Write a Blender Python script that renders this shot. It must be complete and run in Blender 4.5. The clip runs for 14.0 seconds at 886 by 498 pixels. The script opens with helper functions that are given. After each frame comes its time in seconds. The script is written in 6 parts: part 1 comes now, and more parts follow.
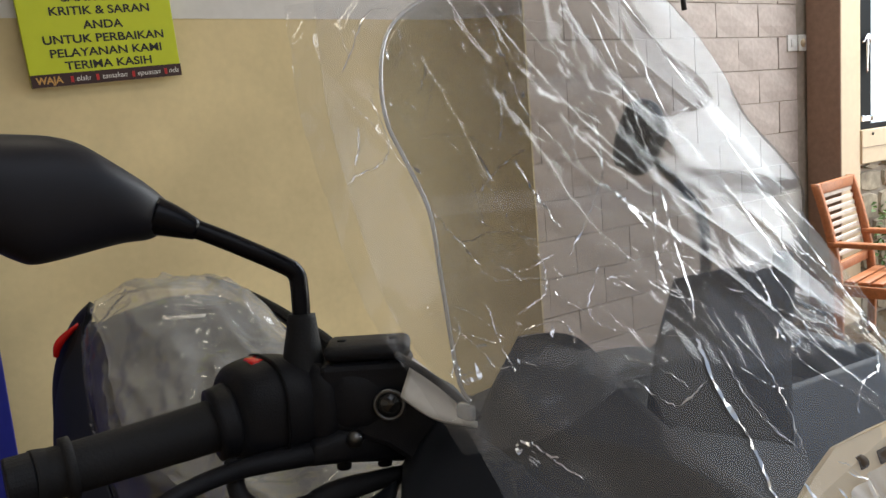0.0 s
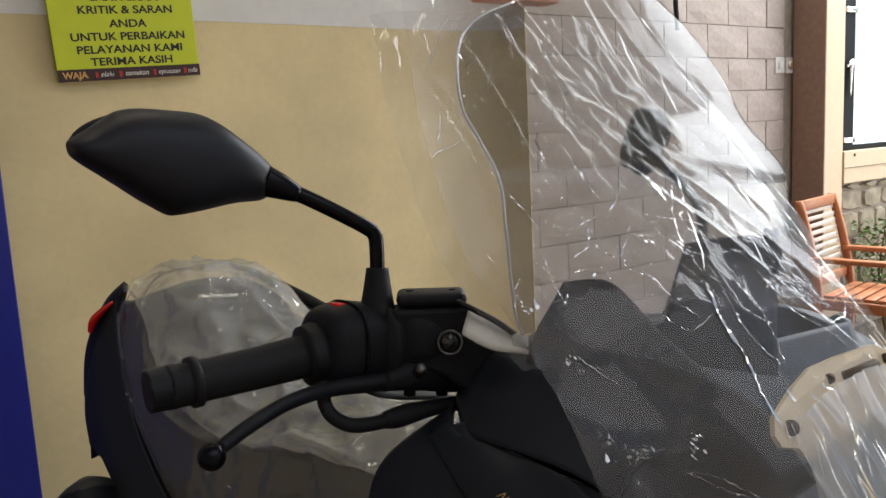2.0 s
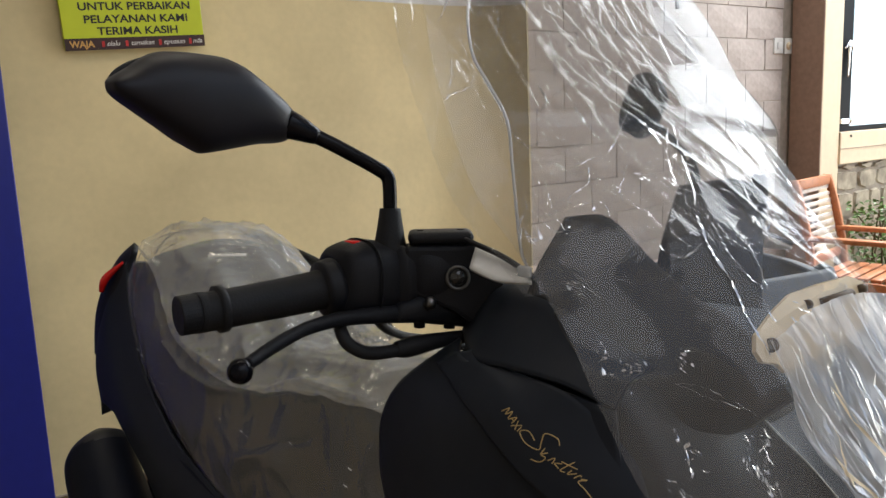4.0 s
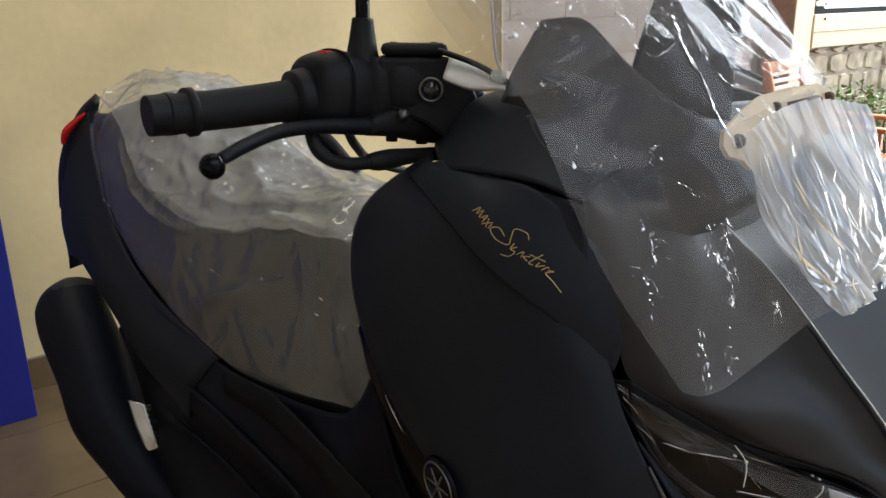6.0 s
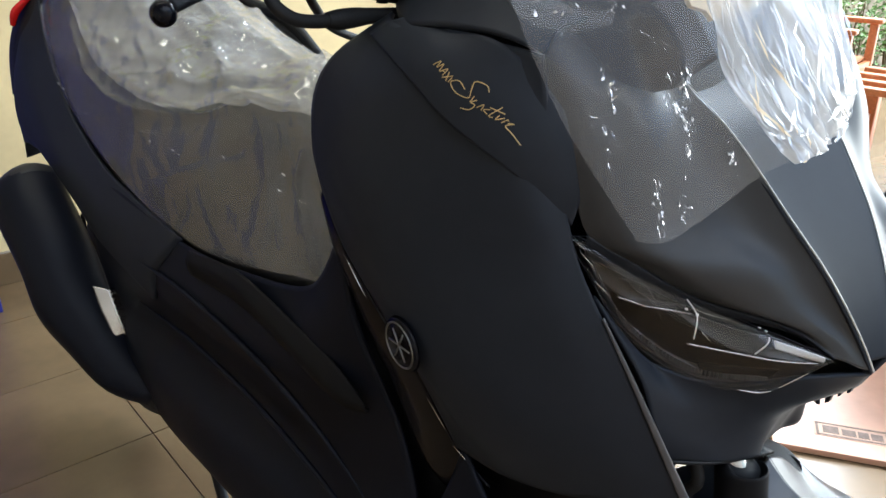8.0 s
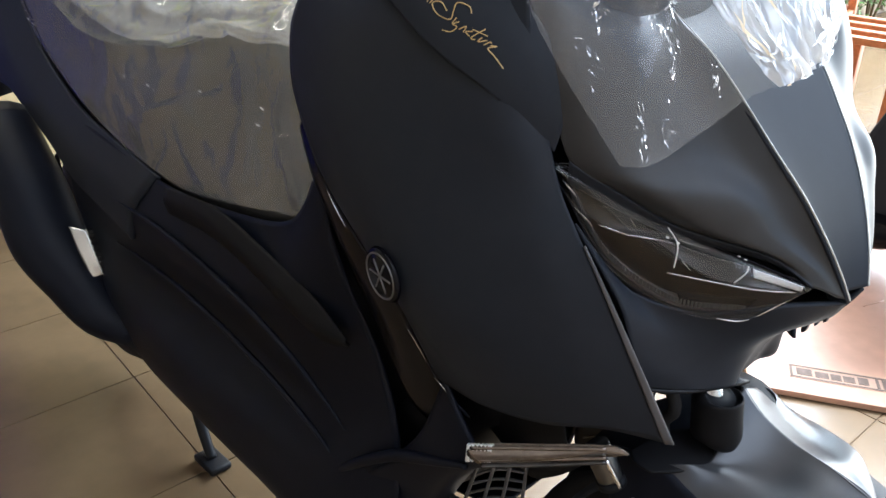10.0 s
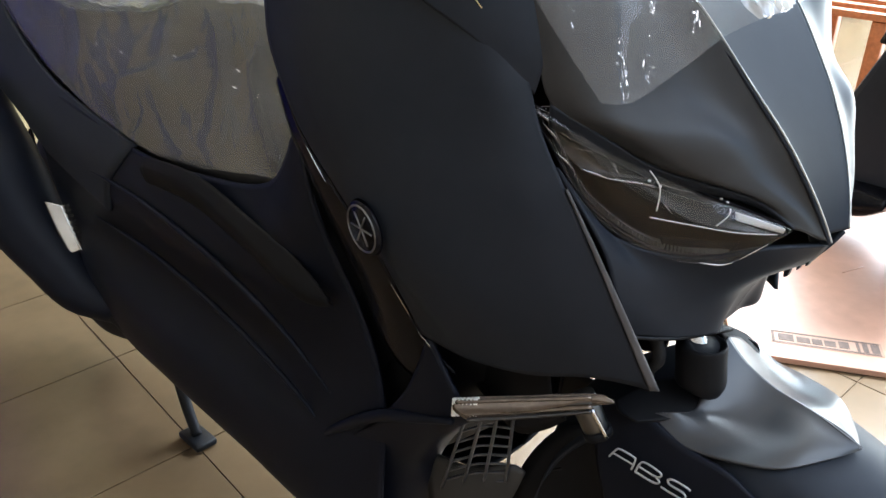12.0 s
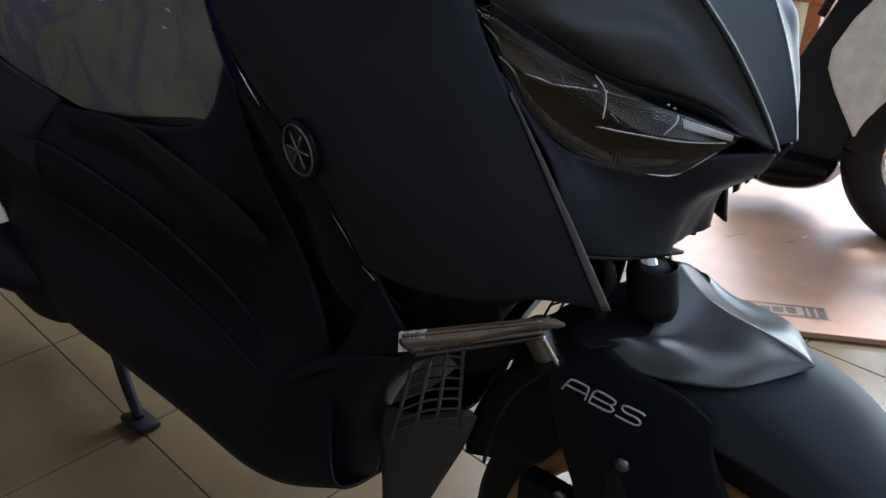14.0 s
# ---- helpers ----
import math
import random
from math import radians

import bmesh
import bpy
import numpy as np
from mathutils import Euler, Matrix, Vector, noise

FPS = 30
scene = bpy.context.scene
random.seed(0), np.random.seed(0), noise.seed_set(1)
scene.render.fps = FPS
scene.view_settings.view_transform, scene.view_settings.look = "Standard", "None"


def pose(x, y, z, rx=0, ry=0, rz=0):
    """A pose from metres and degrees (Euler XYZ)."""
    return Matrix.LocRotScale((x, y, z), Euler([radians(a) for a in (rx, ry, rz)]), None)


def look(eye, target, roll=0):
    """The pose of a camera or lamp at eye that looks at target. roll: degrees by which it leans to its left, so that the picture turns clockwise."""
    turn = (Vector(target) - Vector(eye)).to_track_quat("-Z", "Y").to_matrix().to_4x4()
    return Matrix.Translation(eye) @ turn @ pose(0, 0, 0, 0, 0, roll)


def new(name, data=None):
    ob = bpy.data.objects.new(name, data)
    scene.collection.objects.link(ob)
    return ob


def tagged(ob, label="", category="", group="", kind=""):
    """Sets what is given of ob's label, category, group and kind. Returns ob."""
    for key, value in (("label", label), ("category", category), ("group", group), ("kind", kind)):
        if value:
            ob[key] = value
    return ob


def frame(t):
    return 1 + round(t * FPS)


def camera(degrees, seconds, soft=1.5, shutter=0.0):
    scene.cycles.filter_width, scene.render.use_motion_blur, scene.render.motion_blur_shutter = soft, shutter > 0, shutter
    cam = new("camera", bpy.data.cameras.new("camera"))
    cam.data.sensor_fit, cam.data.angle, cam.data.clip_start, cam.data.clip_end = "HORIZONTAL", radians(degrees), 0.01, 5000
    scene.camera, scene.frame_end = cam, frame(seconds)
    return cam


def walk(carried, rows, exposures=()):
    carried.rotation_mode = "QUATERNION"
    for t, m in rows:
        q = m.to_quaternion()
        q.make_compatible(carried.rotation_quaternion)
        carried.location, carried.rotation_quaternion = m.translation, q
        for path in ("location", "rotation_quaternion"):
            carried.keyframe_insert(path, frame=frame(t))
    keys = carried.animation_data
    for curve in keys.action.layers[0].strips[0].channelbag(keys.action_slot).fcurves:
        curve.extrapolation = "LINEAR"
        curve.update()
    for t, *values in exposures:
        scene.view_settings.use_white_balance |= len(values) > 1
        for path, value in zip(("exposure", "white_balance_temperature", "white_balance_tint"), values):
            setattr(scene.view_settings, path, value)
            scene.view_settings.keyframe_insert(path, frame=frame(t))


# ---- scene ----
cam = camera(58.1, 14.0, soft=1.5)
PATH = [
    (0, (0.032, 0.111, 1.275), (1.125, 1.757, 0.967), -4.8),
    (0.5, (-0.005, 0.094, 1.275), (1.094, 1.739, 0.981), -4.4),
    (1, (-0.044, 0.071, 1.27), (1.061, 1.714, 0.986), -3.7),
    (1.5, (-0.066, 0.055, 1.265), (1.051, 1.69, 0.981), -3.3),
    (2, (-0.082, 0.043, 1.262), (1.046, 1.67, 0.978), -2.9),
    (2.2, (-0.089, 0.037, 1.26), (1.041, 1.662, 0.975), -2.9),
    (4.3, (-0.126, 0.009, 1.228), (1.003, 1.622, 0.876), -2.0),
    (4.5, (-0.131, 0.012, 1.223), (1.009, 1.612, 0.848), -1.7),
    (5, (-0.135, 0.007, 1.206), (1.008, 1.589, 0.77), -1.4),
    (5.5, (-0.136, 0.001, 1.19), (1.008, 1.56, 0.678), -1.4),
    (6, (-0.135, -0.002, 1.171), (1.015, 1.522, 0.574), -1.0),
    (6.5, (-0.134, -0.006, 1.159), (1.022, 1.486, 0.498), -0.7),
    (7, (-0.135, -0.01, 1.149), (1.025, 1.453, 0.433), -0.4),
    (7.5, (-0.136, -0.014, 1.141), (1.024, 1.425, 0.377), -0.3),
    (8, (-0.138, -0.017, 1.134), (1.02, 1.399, 0.324), -0.1),
    (8.5, (-0.138, -0.018, 1.129), (1.018, 1.378, 0.285), 0.1),
    (11, (-0.143, -0.023, 1.104), (1.026, 1.297, 0.16), 0.7),
    (11.5, (-0.144, -0.025, 1.097), (1.028, 1.288, 0.146), 0.4),
    (12, (-0.145, -0.027, 1.087), (1.037, 1.278, 0.138), 0.2),
    (12.5, (-0.148, -0.03, 1.074), (1.052, 1.263, 0.132), 0.1),
    (13, (-0.146, -0.033, 1.054), (1.08, 1.242, 0.121), 0.3),
    (13.5, (-0.145, -0.036, 1.033), (1.103, 1.219, 0.101), 0.4),
    (14, (-0.144, -0.038, 1.014), (1.126, 1.189, 0.075), 0.6),
]

walk(cam, [(t, look(eye, target, roll)) for t, eye, target, roll in PATH],
     exposures=[(0.0, -0.38, 6500, 7), (2.2, -0.38, 6500, 8), (4.5, -0.18, 6400, 7), (5.0, -0.18, 6400, 7), (6.0, 0.12, 6250, 6),
                (7.5, 0.77, 5850, 3), (11.0, 1.08, 5800, 6), (12.5, 1.12, 5800, 2), (13.0, 0.94, 5750, 2), (13.5, 0.34, 5600, 3), (14.0, -0.06, 5450, 3)])

# ---- light ----
world = bpy.data.worlds.new("world")
scene.world = world
world.use_nodes = True
wn = world.node_tree
sky = wn.nodes.new("ShaderNodeTexSky")
sky.sky_type, sky.sun_disc = "NISHITA", False
sky.sun_elevation, sky.sun_rotation = radians(53), radians(89)
wn.links.new(sky.outputs[0], wn.nodes["Background"].inputs[0])
wn.nodes["Background"].inputs[1].default_value = 0.15


def area(name, m, sx, sy, power, colour):
    lamp = bpy.data.lights.new(name, "AREA")
    lamp.shape, lamp.size, lamp.size_y, lamp.energy, lamp.color = "RECTANGLE", sx, sy, power, colour
    ob = new(name, lamp)
    ob.matrix_world = m
    return ob


# added area lamps for the open sky, and an unseen tube under the ceiling
sun = bpy.data.lights.new("sun", "SUN")
sun.energy, sun.angle, sun.color = 5.0, radians(12), (1.0, 0.96, 0.91)
new("sun", sun).matrix_world = look((5.9, 0.7, 6), (1.4, 0.6, 0))
area("sky_over_yard", look((4.6, 1.7, 3.3), (1.4, 0.7, 0.2)), 3.2, 3.2, 330, (0.93, 0.96, 1.0))
area("yard_horizon", look((6.8, -1.0, 0.9), (0.4, 0.0, 0.6)), 5.0, 1.7, 170, (1.0, 0.97, 0.93))
area("sky_over_forecourt", look((0.8, -2.1, 3.4), (0.6, -0.9, 0.0)), 4.0, 2.5, 52, (0.98, 0.97, 1.0))
area("ceiling_tube", look((0.2, 1.2, 2.9), (0.2, 1.4, 0)), 1.2, 0.25, 10, (1.0, 0.90, 0.74))


# ---- materials ----
def mat(name, colour, rough=0.5, metal=0.0, noise_scale=30.0, vary=0.15, bump=0.0, bump_scale=200.0, coat=0.0,
        spec=0.5, big_scale=2.0, big_vary=0.0):
    m = bpy.data.materials.new(name)
    m.use_nodes = True
    nt = m.node_tree
    b = nt.nodes["Principled BSDF"]
    b.inputs["Roughness"].default_value, b.inputs["Metallic"].default_value = rough, metal
    b.inputs["Coat Weight"].default_value, b.inputs["Specular IOR Level"].default_value = coat, spec
    co = nt.nodes.new("ShaderNodeTexCoord")
    n1 = nt.nodes.new("ShaderNodeTexNoise")
    n1.inputs["Scale"].default_value, n1.inputs["Detail"].default_value = noise_scale, 6
    n2 = nt.nodes.new("ShaderNodeTexNoise")
    n2.inputs["Scale"].default_value, n2.inputs["Detail"].default_value = big_scale, 4
    nt.links.new(co.outputs["Object"], n1.inputs["Vector"])
    nt.links.new(co.outputs["Object"], n2.inputs["Vector"])
    r1 = nt.nodes.new("ShaderNodeMapRange")
    r1.inputs["From Min"].default_value, r1.inputs["From Max"].default_value = 0.25, 0.75
    r1.inputs["To Min"].default_value, r1.inputs["To Max"].default_value = 1 - vary, 1 + vary
    r2 = nt.nodes.new("ShaderNodeMapRange")
    r2.inputs["From Min"].default_value, r2.inputs["From Max"].default_value = 0.3, 0.7
    r2.inputs["To Min"].default_value, r2.inputs["To Max"].default_value = 1 - big_vary, 1 + big_vary
    mu = nt.nodes.new("ShaderNodeMath")
    mu.operation = "MULTIPLY"
    nt.links.new(n1.outputs["Fac"], r1.inputs["Value"])
    nt.links.new(n2.outputs["Fac"], r2.inputs["Value"])
    nt.links.new(r1.outputs[0], mu.inputs[0])
    nt.links.new(r2.outputs[0], mu.inputs[1])
    mx = nt.nodes.new("ShaderNodeVectorMath")
    mx.operation = "SCALE"
    mx.inputs[0].default_value = colour
    nt.links.new(mu.outputs[0], mx.inputs["Scale"])
    nt.links.new(mx.outputs[0], b.inputs["Base Color"])
    if bump:
        n3 = nt.nodes.new("ShaderNodeTexNoise")
        n3.inputs["Scale"].default_value, n3.inputs["Detail"].default_value = bump_scale, 5
        nt.links.new(co.outputs["Object"], n3.inputs["Vector"])
        bp = nt.nodes.new("ShaderNodeBump")
        bp.inputs["Strength"].default_value, bp.inputs["Distance"].default_value = bump, 0.002
        nt.links.new(n3.outputs["Fac"], bp.inputs["Height"])
        nt.links.new(bp.outputs[0], b.inputs["Normal"])
    return m


def film_material(name, haze, gloss, tint, rough=0.08, base=0.055, milk=0.85, through_share=0.5, graze=0.45):
    """Clear plastic film: mostly see-through, a glossy skin, a little milky haze, of which a share lets light through."""
    m = bpy.data.materials.new(name)
    m.use_nodes = True
    nt = m.node_tree
    nt.nodes.remove(nt.nodes["Principled BSDF"])

    def mix(a, b):
        n = nt.nodes.new("ShaderNodeMixShader")
        nt.links.new(a.outputs[0], n.inputs[1])
        nt.links.new(b.outputs[0], n.inputs[2])
        return n

    clear = nt.nodes.new("ShaderNodeBsdfTransparent")
    clear.inputs[0].default_value = (*tint, 1)
    shine = nt.nodes.new("ShaderNodeBsdfGlossy")
    shine.inputs["Roughness"].default_value = rough
    glow = nt.nodes.new("ShaderNodeBsdfTranslucent")
    cloud = nt.nodes.new("ShaderNodeBsdfDiffuse")
    glow.inputs[0].default_value = cloud.inputs[0].default_value = (milk, milk, milk, 1)
    milky = mix(glow, cloud)
    milky.inputs[0].default_value = 1 - through_share
    body = mix(clear, milky)
    co = nt.nodes.new("ShaderNodeTexCoord")
    no = nt.nodes.new("ShaderNodeTexNoise")
    no.inputs["Scale"].default_value, no.inputs["Detail"].default_value = 9, 5
    nt.links.new(co.outputs["Object"], no.inputs["Vector"])
    uneven = nt.nodes.new("ShaderNodeMapRange")
    uneven.inputs["From Min"].default_value, uneven.inputs["From Max"].default_value = 0.3, 0.7
    uneven.inputs["To Min"].default_value, uneven.inputs["To Max"].default_value = 0.78 * haze, 1.22 * haze
    nt.links.new(no.outputs["Fac"], uneven.inputs["Value"])
    nt.links.new(uneven.outputs[0], body.inputs[0])
    lw = nt.nodes.new("ShaderNodeLayerWeight")
    lw.inputs["Blend"].default_value = 0.5
    pw = nt.nodes.new("ShaderNodeMath")
    pw.operation = "POWER"
    pw.inputs[1].default_value = 3.5
    nt.links.new(lw.outputs["Facing"], pw.inputs[0])
    sc = nt.nodes.new("ShaderNodeMath")
    sc.operation, sc.use_clamp = "MULTIPLY_ADD", True
    sc.inputs[1].default_value, sc.inputs[2].default_value = graze * gloss, base * gloss
    nt.links.new(pw.outputs[0], sc.inputs[0])
    skin_ = mix(body, shine)
    nt.links.new(sc.outputs[0], skin_.inputs[0])
    nt.links.new(skin_.outputs[0], nt.nodes["Material Output"].inputs["Surface"])
    return m


MATTE = mat("matte_navy_black_paint", (0.0180, 0.0210, 0.0280), 0.50, 0.0, 60, 0.06, spec=0.15, big_vary=0.06)
# lighter copy of the body paint, with the nose's sheen in its colour
MATTE_SHEEN = mat("matte_sheen_paint", (0.031, 0.031, 0.032), 0.42, 0.0, 60, 0.05, spec=0.25, big_vary=0.05)
GLOSS = mat("gloss_black_plastic", (0.004, 0.004, 0.006), 0.2, spec=0.14)
PLASTIC = mat("black_grained_plastic", (0.007, 0.0075, 0.010), 0.5, spec=0.24, bump=0.25, bump_scale=900)
RUBBER = mat("black_rubber", (0.010, 0.010, 0.011), 0.65, spec=0.28, bump=0.2, bump_scale=500)
STEEL = mat("bare_steel", (0.55, 0.55, 0.55), 0.25, 1.0)
CHROME = mat("chrome", (0.8, 0.8, 0.82), 0.08, 1.0)
GOLD = mat("gold_painted_alloy", (0.55, 0.33, 0.13), 0.42, 0.4)
GOLD_INK = mat("gold_foil", (0.62, 0.45, 0.2), 0.4, 0.6)
SILVER_INK = mat("silver_ink", (0.55, 0.56, 0.58), 0.4, 0.3)
RED_LENS = mat("red_lens", (0.6, 0.01, 0.01), 0.15)
TAN = mat("tan_plastic", (0.82, 0.68, 0.46), 0.45, vary=0.1)
WHITE_PLASTIC = mat("white_plastic", (0.75, 0.75, 0.75), 0.35)
SEAT = mat("black_vinyl", (0.02, 0.02, 0.02), 0.6, spec=0.3)
FILM = film_material("clear_plastic_bag", 0.08, 1.0, (0.96, 0.96, 0.96), 0.05, 0.03, 0.8, 0.08, 0.18)
SEAT_FILM = film_material("milky_seat_film", 0.115, 1.0, (0.88, 0.88, 0.87), 0.13, 0.05, 0.85, 0.12, 0.4)
FILM_BACK = film_material("clear_plastic_bag_back", 0.055, 1.0, (0.96, 0.96, 0.96), 0.05, 0.03, 0.8, 0.1, 0.22)
SEAT_LOOSE = film_material("loose_milky_film", 0.20, 1.0, (0.90, 0.90, 0.88), 0.10, 0.05, 0.85, 0.2, 0.5)
CLEAR = film_material("smoked_acrylic", 0.004, 0.3, (0.78, 0.785, 0.785), 0.03)
LENS = film_material("lamp_lens", 0.0, 0.5, (0.88, 0.88, 0.88), 0.03)


# ---- mesh helpers ----
def cr(p, t):
    """A Catmull-Rom curve through the points p at t in 0..1."""
    n = len(p) - 1
    s = min(max(t, 0.0), 1.0) * n
    i = min(int(s), n - 1)
    f = s - i
    a, b, c, d = p[max(i - 1, 0)], p[i], p[i + 1], p[min(i + 2, n)]
    return [0.5 * (2 * b[k] + (c[k] - a[k]) * f + (2 * a[k] - 5 * b[k] + 4 * c[k] - d[k]) * f * f
                   + (3 * b[k] - a[k] - 3 * c[k] + d[k]) * f ** 3) for k in range(3)]


def patch(rows, nu=24, nv=24, flip=False, wobble=None):
    """A smooth sheet through rows of points (each row with its own number of points)."""
    bm = bmesh.new()
    lines = [[cr(r, j / nv) for j in range(nv + 1)] for r in rows]
    grid = []
    for i in range(nu + 1):
        line = []
        for j in range(nv + 1):
            p = Vector(cr([l[j] for l in lines], i / nu))
            if flip:
                p.y = -p.y
            if wobble:
                p += wobble(p, i / nu, j / nv)
            line.append(bm.verts.new(p))
        grid.append(line)
    for i in range(nu):
        for j in range(nv):
            q = [grid[i][j], grid[i + 1][j], grid[i + 1][j + 1], grid[i][j + 1]]
            bm.faces.new(q[::-1] if flip else q)
    return bm


def tube(points, radii, seg=14, steps=None, caps=True):
    """A round bar along a smooth curve, with a radius for each point."""
    bm = bmesh.new()
    n = steps or 6 * (len(points) - 1)
    if isinstance(radii, (int, float)):
        radii = [radii] * len(points)
    path = [Vector(cr(points, i / n)) for i in range(n + 1)]
    rr = [cr([(r, 0, 0) for r in radii], i / n)[0] for i in range(n + 1)]
    rings, side = [], None
    for i, p in enumerate(path):
        d = (path[min(i + 1, n)] - path[max(i - 1, 0)]).normalized()
        if side is None:
            side = d.orthogonal().normalized()
        side = (side - d * side.dot(d)).normalized()
        up = d.cross(side)
        rings.append([bm.verts.new(p + rr[i] * (math.cos(a) * side + math.sin(a) * up))
                      for a in (2 * math.pi * k / seg for k in range(seg))])
    for a, b in zip(rings, rings[1:]):
        for k in range(seg):
            bm.faces.new((a[k], a[(k + 1) % seg], b[(k + 1) % seg], b[k]))
    if caps:
        bm.faces.new(rings[0][::-1])
        bm.faces.new(rings[-1])
    return bm


def loft(rings, steps=4, caps=True):
    """A closed body through rings of equal length."""
    bm = bmesh.new()
    n = (len(rings) - 1) * steps
    k = len(rings[0])
    made = [[bm.verts.new(cr([r[j] for r in rings], i / n)) for j in range(k)] for i in range(n + 1)]
    for a, b in zip(made, made[1:]):
        for j in range(k):
            bm.faces.new((a[j], a[(j + 1) % k], b[(j + 1) % k], b[j]))
    if caps:
        bm.faces.new(made[0][::-1])
        bm.faces.new(made[-1])
    bmesh.ops.recalc_face_normals(bm, faces=bm.faces)
    return bm


def box(x0, x1, y0, y1, z0, z1, bevel=0.0):
    bm = bmesh.new()
    bmesh.ops.create_cube(bm, size=1, matrix=Matrix.LocRotScale(((x0 + x1) / 2, (y0 + y1) / 2, (z0 + z1) / 2), None,
                                                                (abs(x1 - x0), abs(y1 - y0), abs(z1 - z0))))
    if bevel:
        bmesh.ops.bevel(bm, geom=bm.edges[:], offset=bevel, segments=2, affect="EDGES", profile=0.5)
    return bm


def extrude_outline(points, thick, normal):
    """A flat plate of that outline and thickness."""
    bm = bmesh.new()
    f = bm.faces.new([bm.verts.new(p) for p in points])
    r = bmesh.ops.extrude_face_region(bm, geom=[f])
    bmesh.ops.translate(bm, vec=Vector(normal) * thick, verts=[v for v in r["geom"] if isinstance(v, bmesh.types.BMVert)])
    bmesh.ops.recalc_face_normals(bm, faces=bm.faces)
    return bm


def part(name, bm, material, parent=None, label="", thick=0.0, smooth=True, bevel=0.0, m=None):
    me = bpy.data.meshes.new(name)
    if thick:
        ref = Vector((-.45, 0, .55))
        if sum(f.normal.dot(f.calc_center_median() - ref) * f.calc_area() for f in (bm.normal_update() or bm.faces)) < 0:
            bmesh.ops.reverse_faces(bm, faces=bm.faces[:])
    bm.to_mesh(me)
    bm.free()
    me.materials.append(material)
    if smooth:
        me.polygons.foreach_set("use_smooth", [True] * len(me.polygons))
    ob = new(name, me)
    if parent:
        ob.parent = parent
    if m:
        ob.matrix_local = m
    if thick:
        md = ob.modifiers.new("solid", "SOLIDIFY")
        md.thickness, md.offset = thick, -1
    if bevel:
        md = ob.modifiers.new("bevel", "BEVEL")
        md.width, md.segments, md.limit_method = bevel, 2, "ANGLE"
    if label:
        tagged(ob, label)
    return ob



YELLOW = mat("cream_yellow_wall_paint", (0.62, 0.50, 0.27), 0.6, noise_scale=40, vary=0.04, bump=0.15, bump_scale=60, big_scale=2.2, big_vary=0.15)
WHITE = mat("white_wall_paint", (0.62, 0.60, 0.57), 0.6, vary=0.04, bump=0.1, bump_scale=60, big_vary=0.06)
TILE = mat("beige_ceramic_tile", (0.134, 0.090, 0.049), 0.25, noise_scale=14, vary=0.10, big_scale=3, big_vary=0.14)
GROUT = mat("brown_grout", (0.16, 0.11, 0.07), 0.8)
JOINT = mat("grey_mortar", (0.32, 0.27, 0.22), 0.85)
STONE = mat("pinkish_stone_block", (0.44, 0.37, 0.325), 0.75, noise_scale=50, vary=0.10, bump=0.5, bump_scale=40, big_scale=4, big_vary=0.08)
FLAG = mat("mossy_flagstone", (0.36, 0.30, 0.22), 0.8, noise_scale=18, vary=0.35, bump=0.6, bump_scale=40, big_scale=7, big_vary=0.3)
CREAM = mat("cream_frame_paint", (0.66, 0.52, 0.34), 0.5, vary=0.05)
BROWN = mat("brown_wall_paint", (0.27, 0.17, 0.12), 0.6)
TEAK = mat("orange_teak_wood", (0.40, 0.14, 0.05), 0.45, noise_scale=60, vary=0.25)
PALE_SLAT = mat("pale_slat", (0.62, 0.55, 0.48), 0.5)
BLUE = mat("royal_blue_panel", (0.012, 0.018, 0.20), 0.35, vary=0.05)
CARD = mat("brown_cardboard", (0.42, 0.23, 0.155), 0.38, noise_scale=25, vary=0.08, bump=0.2, bump_scale=30, big_scale=5, big_vary=0.1)
LIME = mat("lime_yellow_board", (0.50, 0.56, 0.015), 0.45, vary=0.03)
STRIP = mat("dark_brown_strip", (0.035, 0.012, 0.010), 0.45)
INK = mat("black_ink", (0.012, 0.012, 0.010), 0.5)
INK_SOFT = mat("worn_black_print", (0.10, 0.065, 0.05), 0.7, noise_scale=60, vary=0.4)
PRINT_PALE = mat("pale_print", (0.30, 0.18, 0.125), 0.6)
AMBER = mat("amber_ink", (0.55, 0.30, 0.08), 0.5)
RED_INK = mat("red_ink", (0.45, 0.02, 0.02), 0.5)
PAPER = mat("white_paper", (0.68, 0.66, 0.62), 0.6, vary=0.04)
SASH = mat("black_sash_paint", (0.008, 0.009, 0.011), 0.6, spec=0.1)
LEAF = mat("green_leaf", (0.09, 0.17, 0.035), 0.5, noise_scale=30, vary=0.4)
STEM = mat("brown_stem", (0.10, 0.07, 0.03), 0.8)
OUTSIDE = mat("glowing_yard_backdrop", (0.75, 0.82, 0.85), 0.7, noise_scale=3, vary=0.12)
# the sheet glows by itself in place of daylight in the yard
OUTSIDE.node_tree.nodes["Principled BSDF"].inputs["Emission Color"].default_value = (0.80, 0.92, 1.0, 1)
OUTSIDE.node_tree.nodes["Principled BSDF"].inputs["Emission Strength"].default_value = 1.9
BOWL = mat("smoked_bowl", (0.006, 0.006, 0.010), 0.30, spec=0.15)
GUIDE = mat("clear_light_guide", (0.11, 0.11, 0.11), 0.15)
REFLECT = mat("metallised_plastic", (0.62, 0.60, 0.60), 0.24, 0.9)
# pale and barely metallic, so that the gleam sits in the colour
GLEAM = mat("metallised_gleam", (0.85, 0.85, 0.85), 0.30, 0.3)
FIN = mat("smoked_metallised_fin", (0.075, 0.075, 0.078), 0.25, 0.6)
TRIMGREY = mat("smoked_lamp_trim", (0.03, 0.028, 0.03), 0.35)
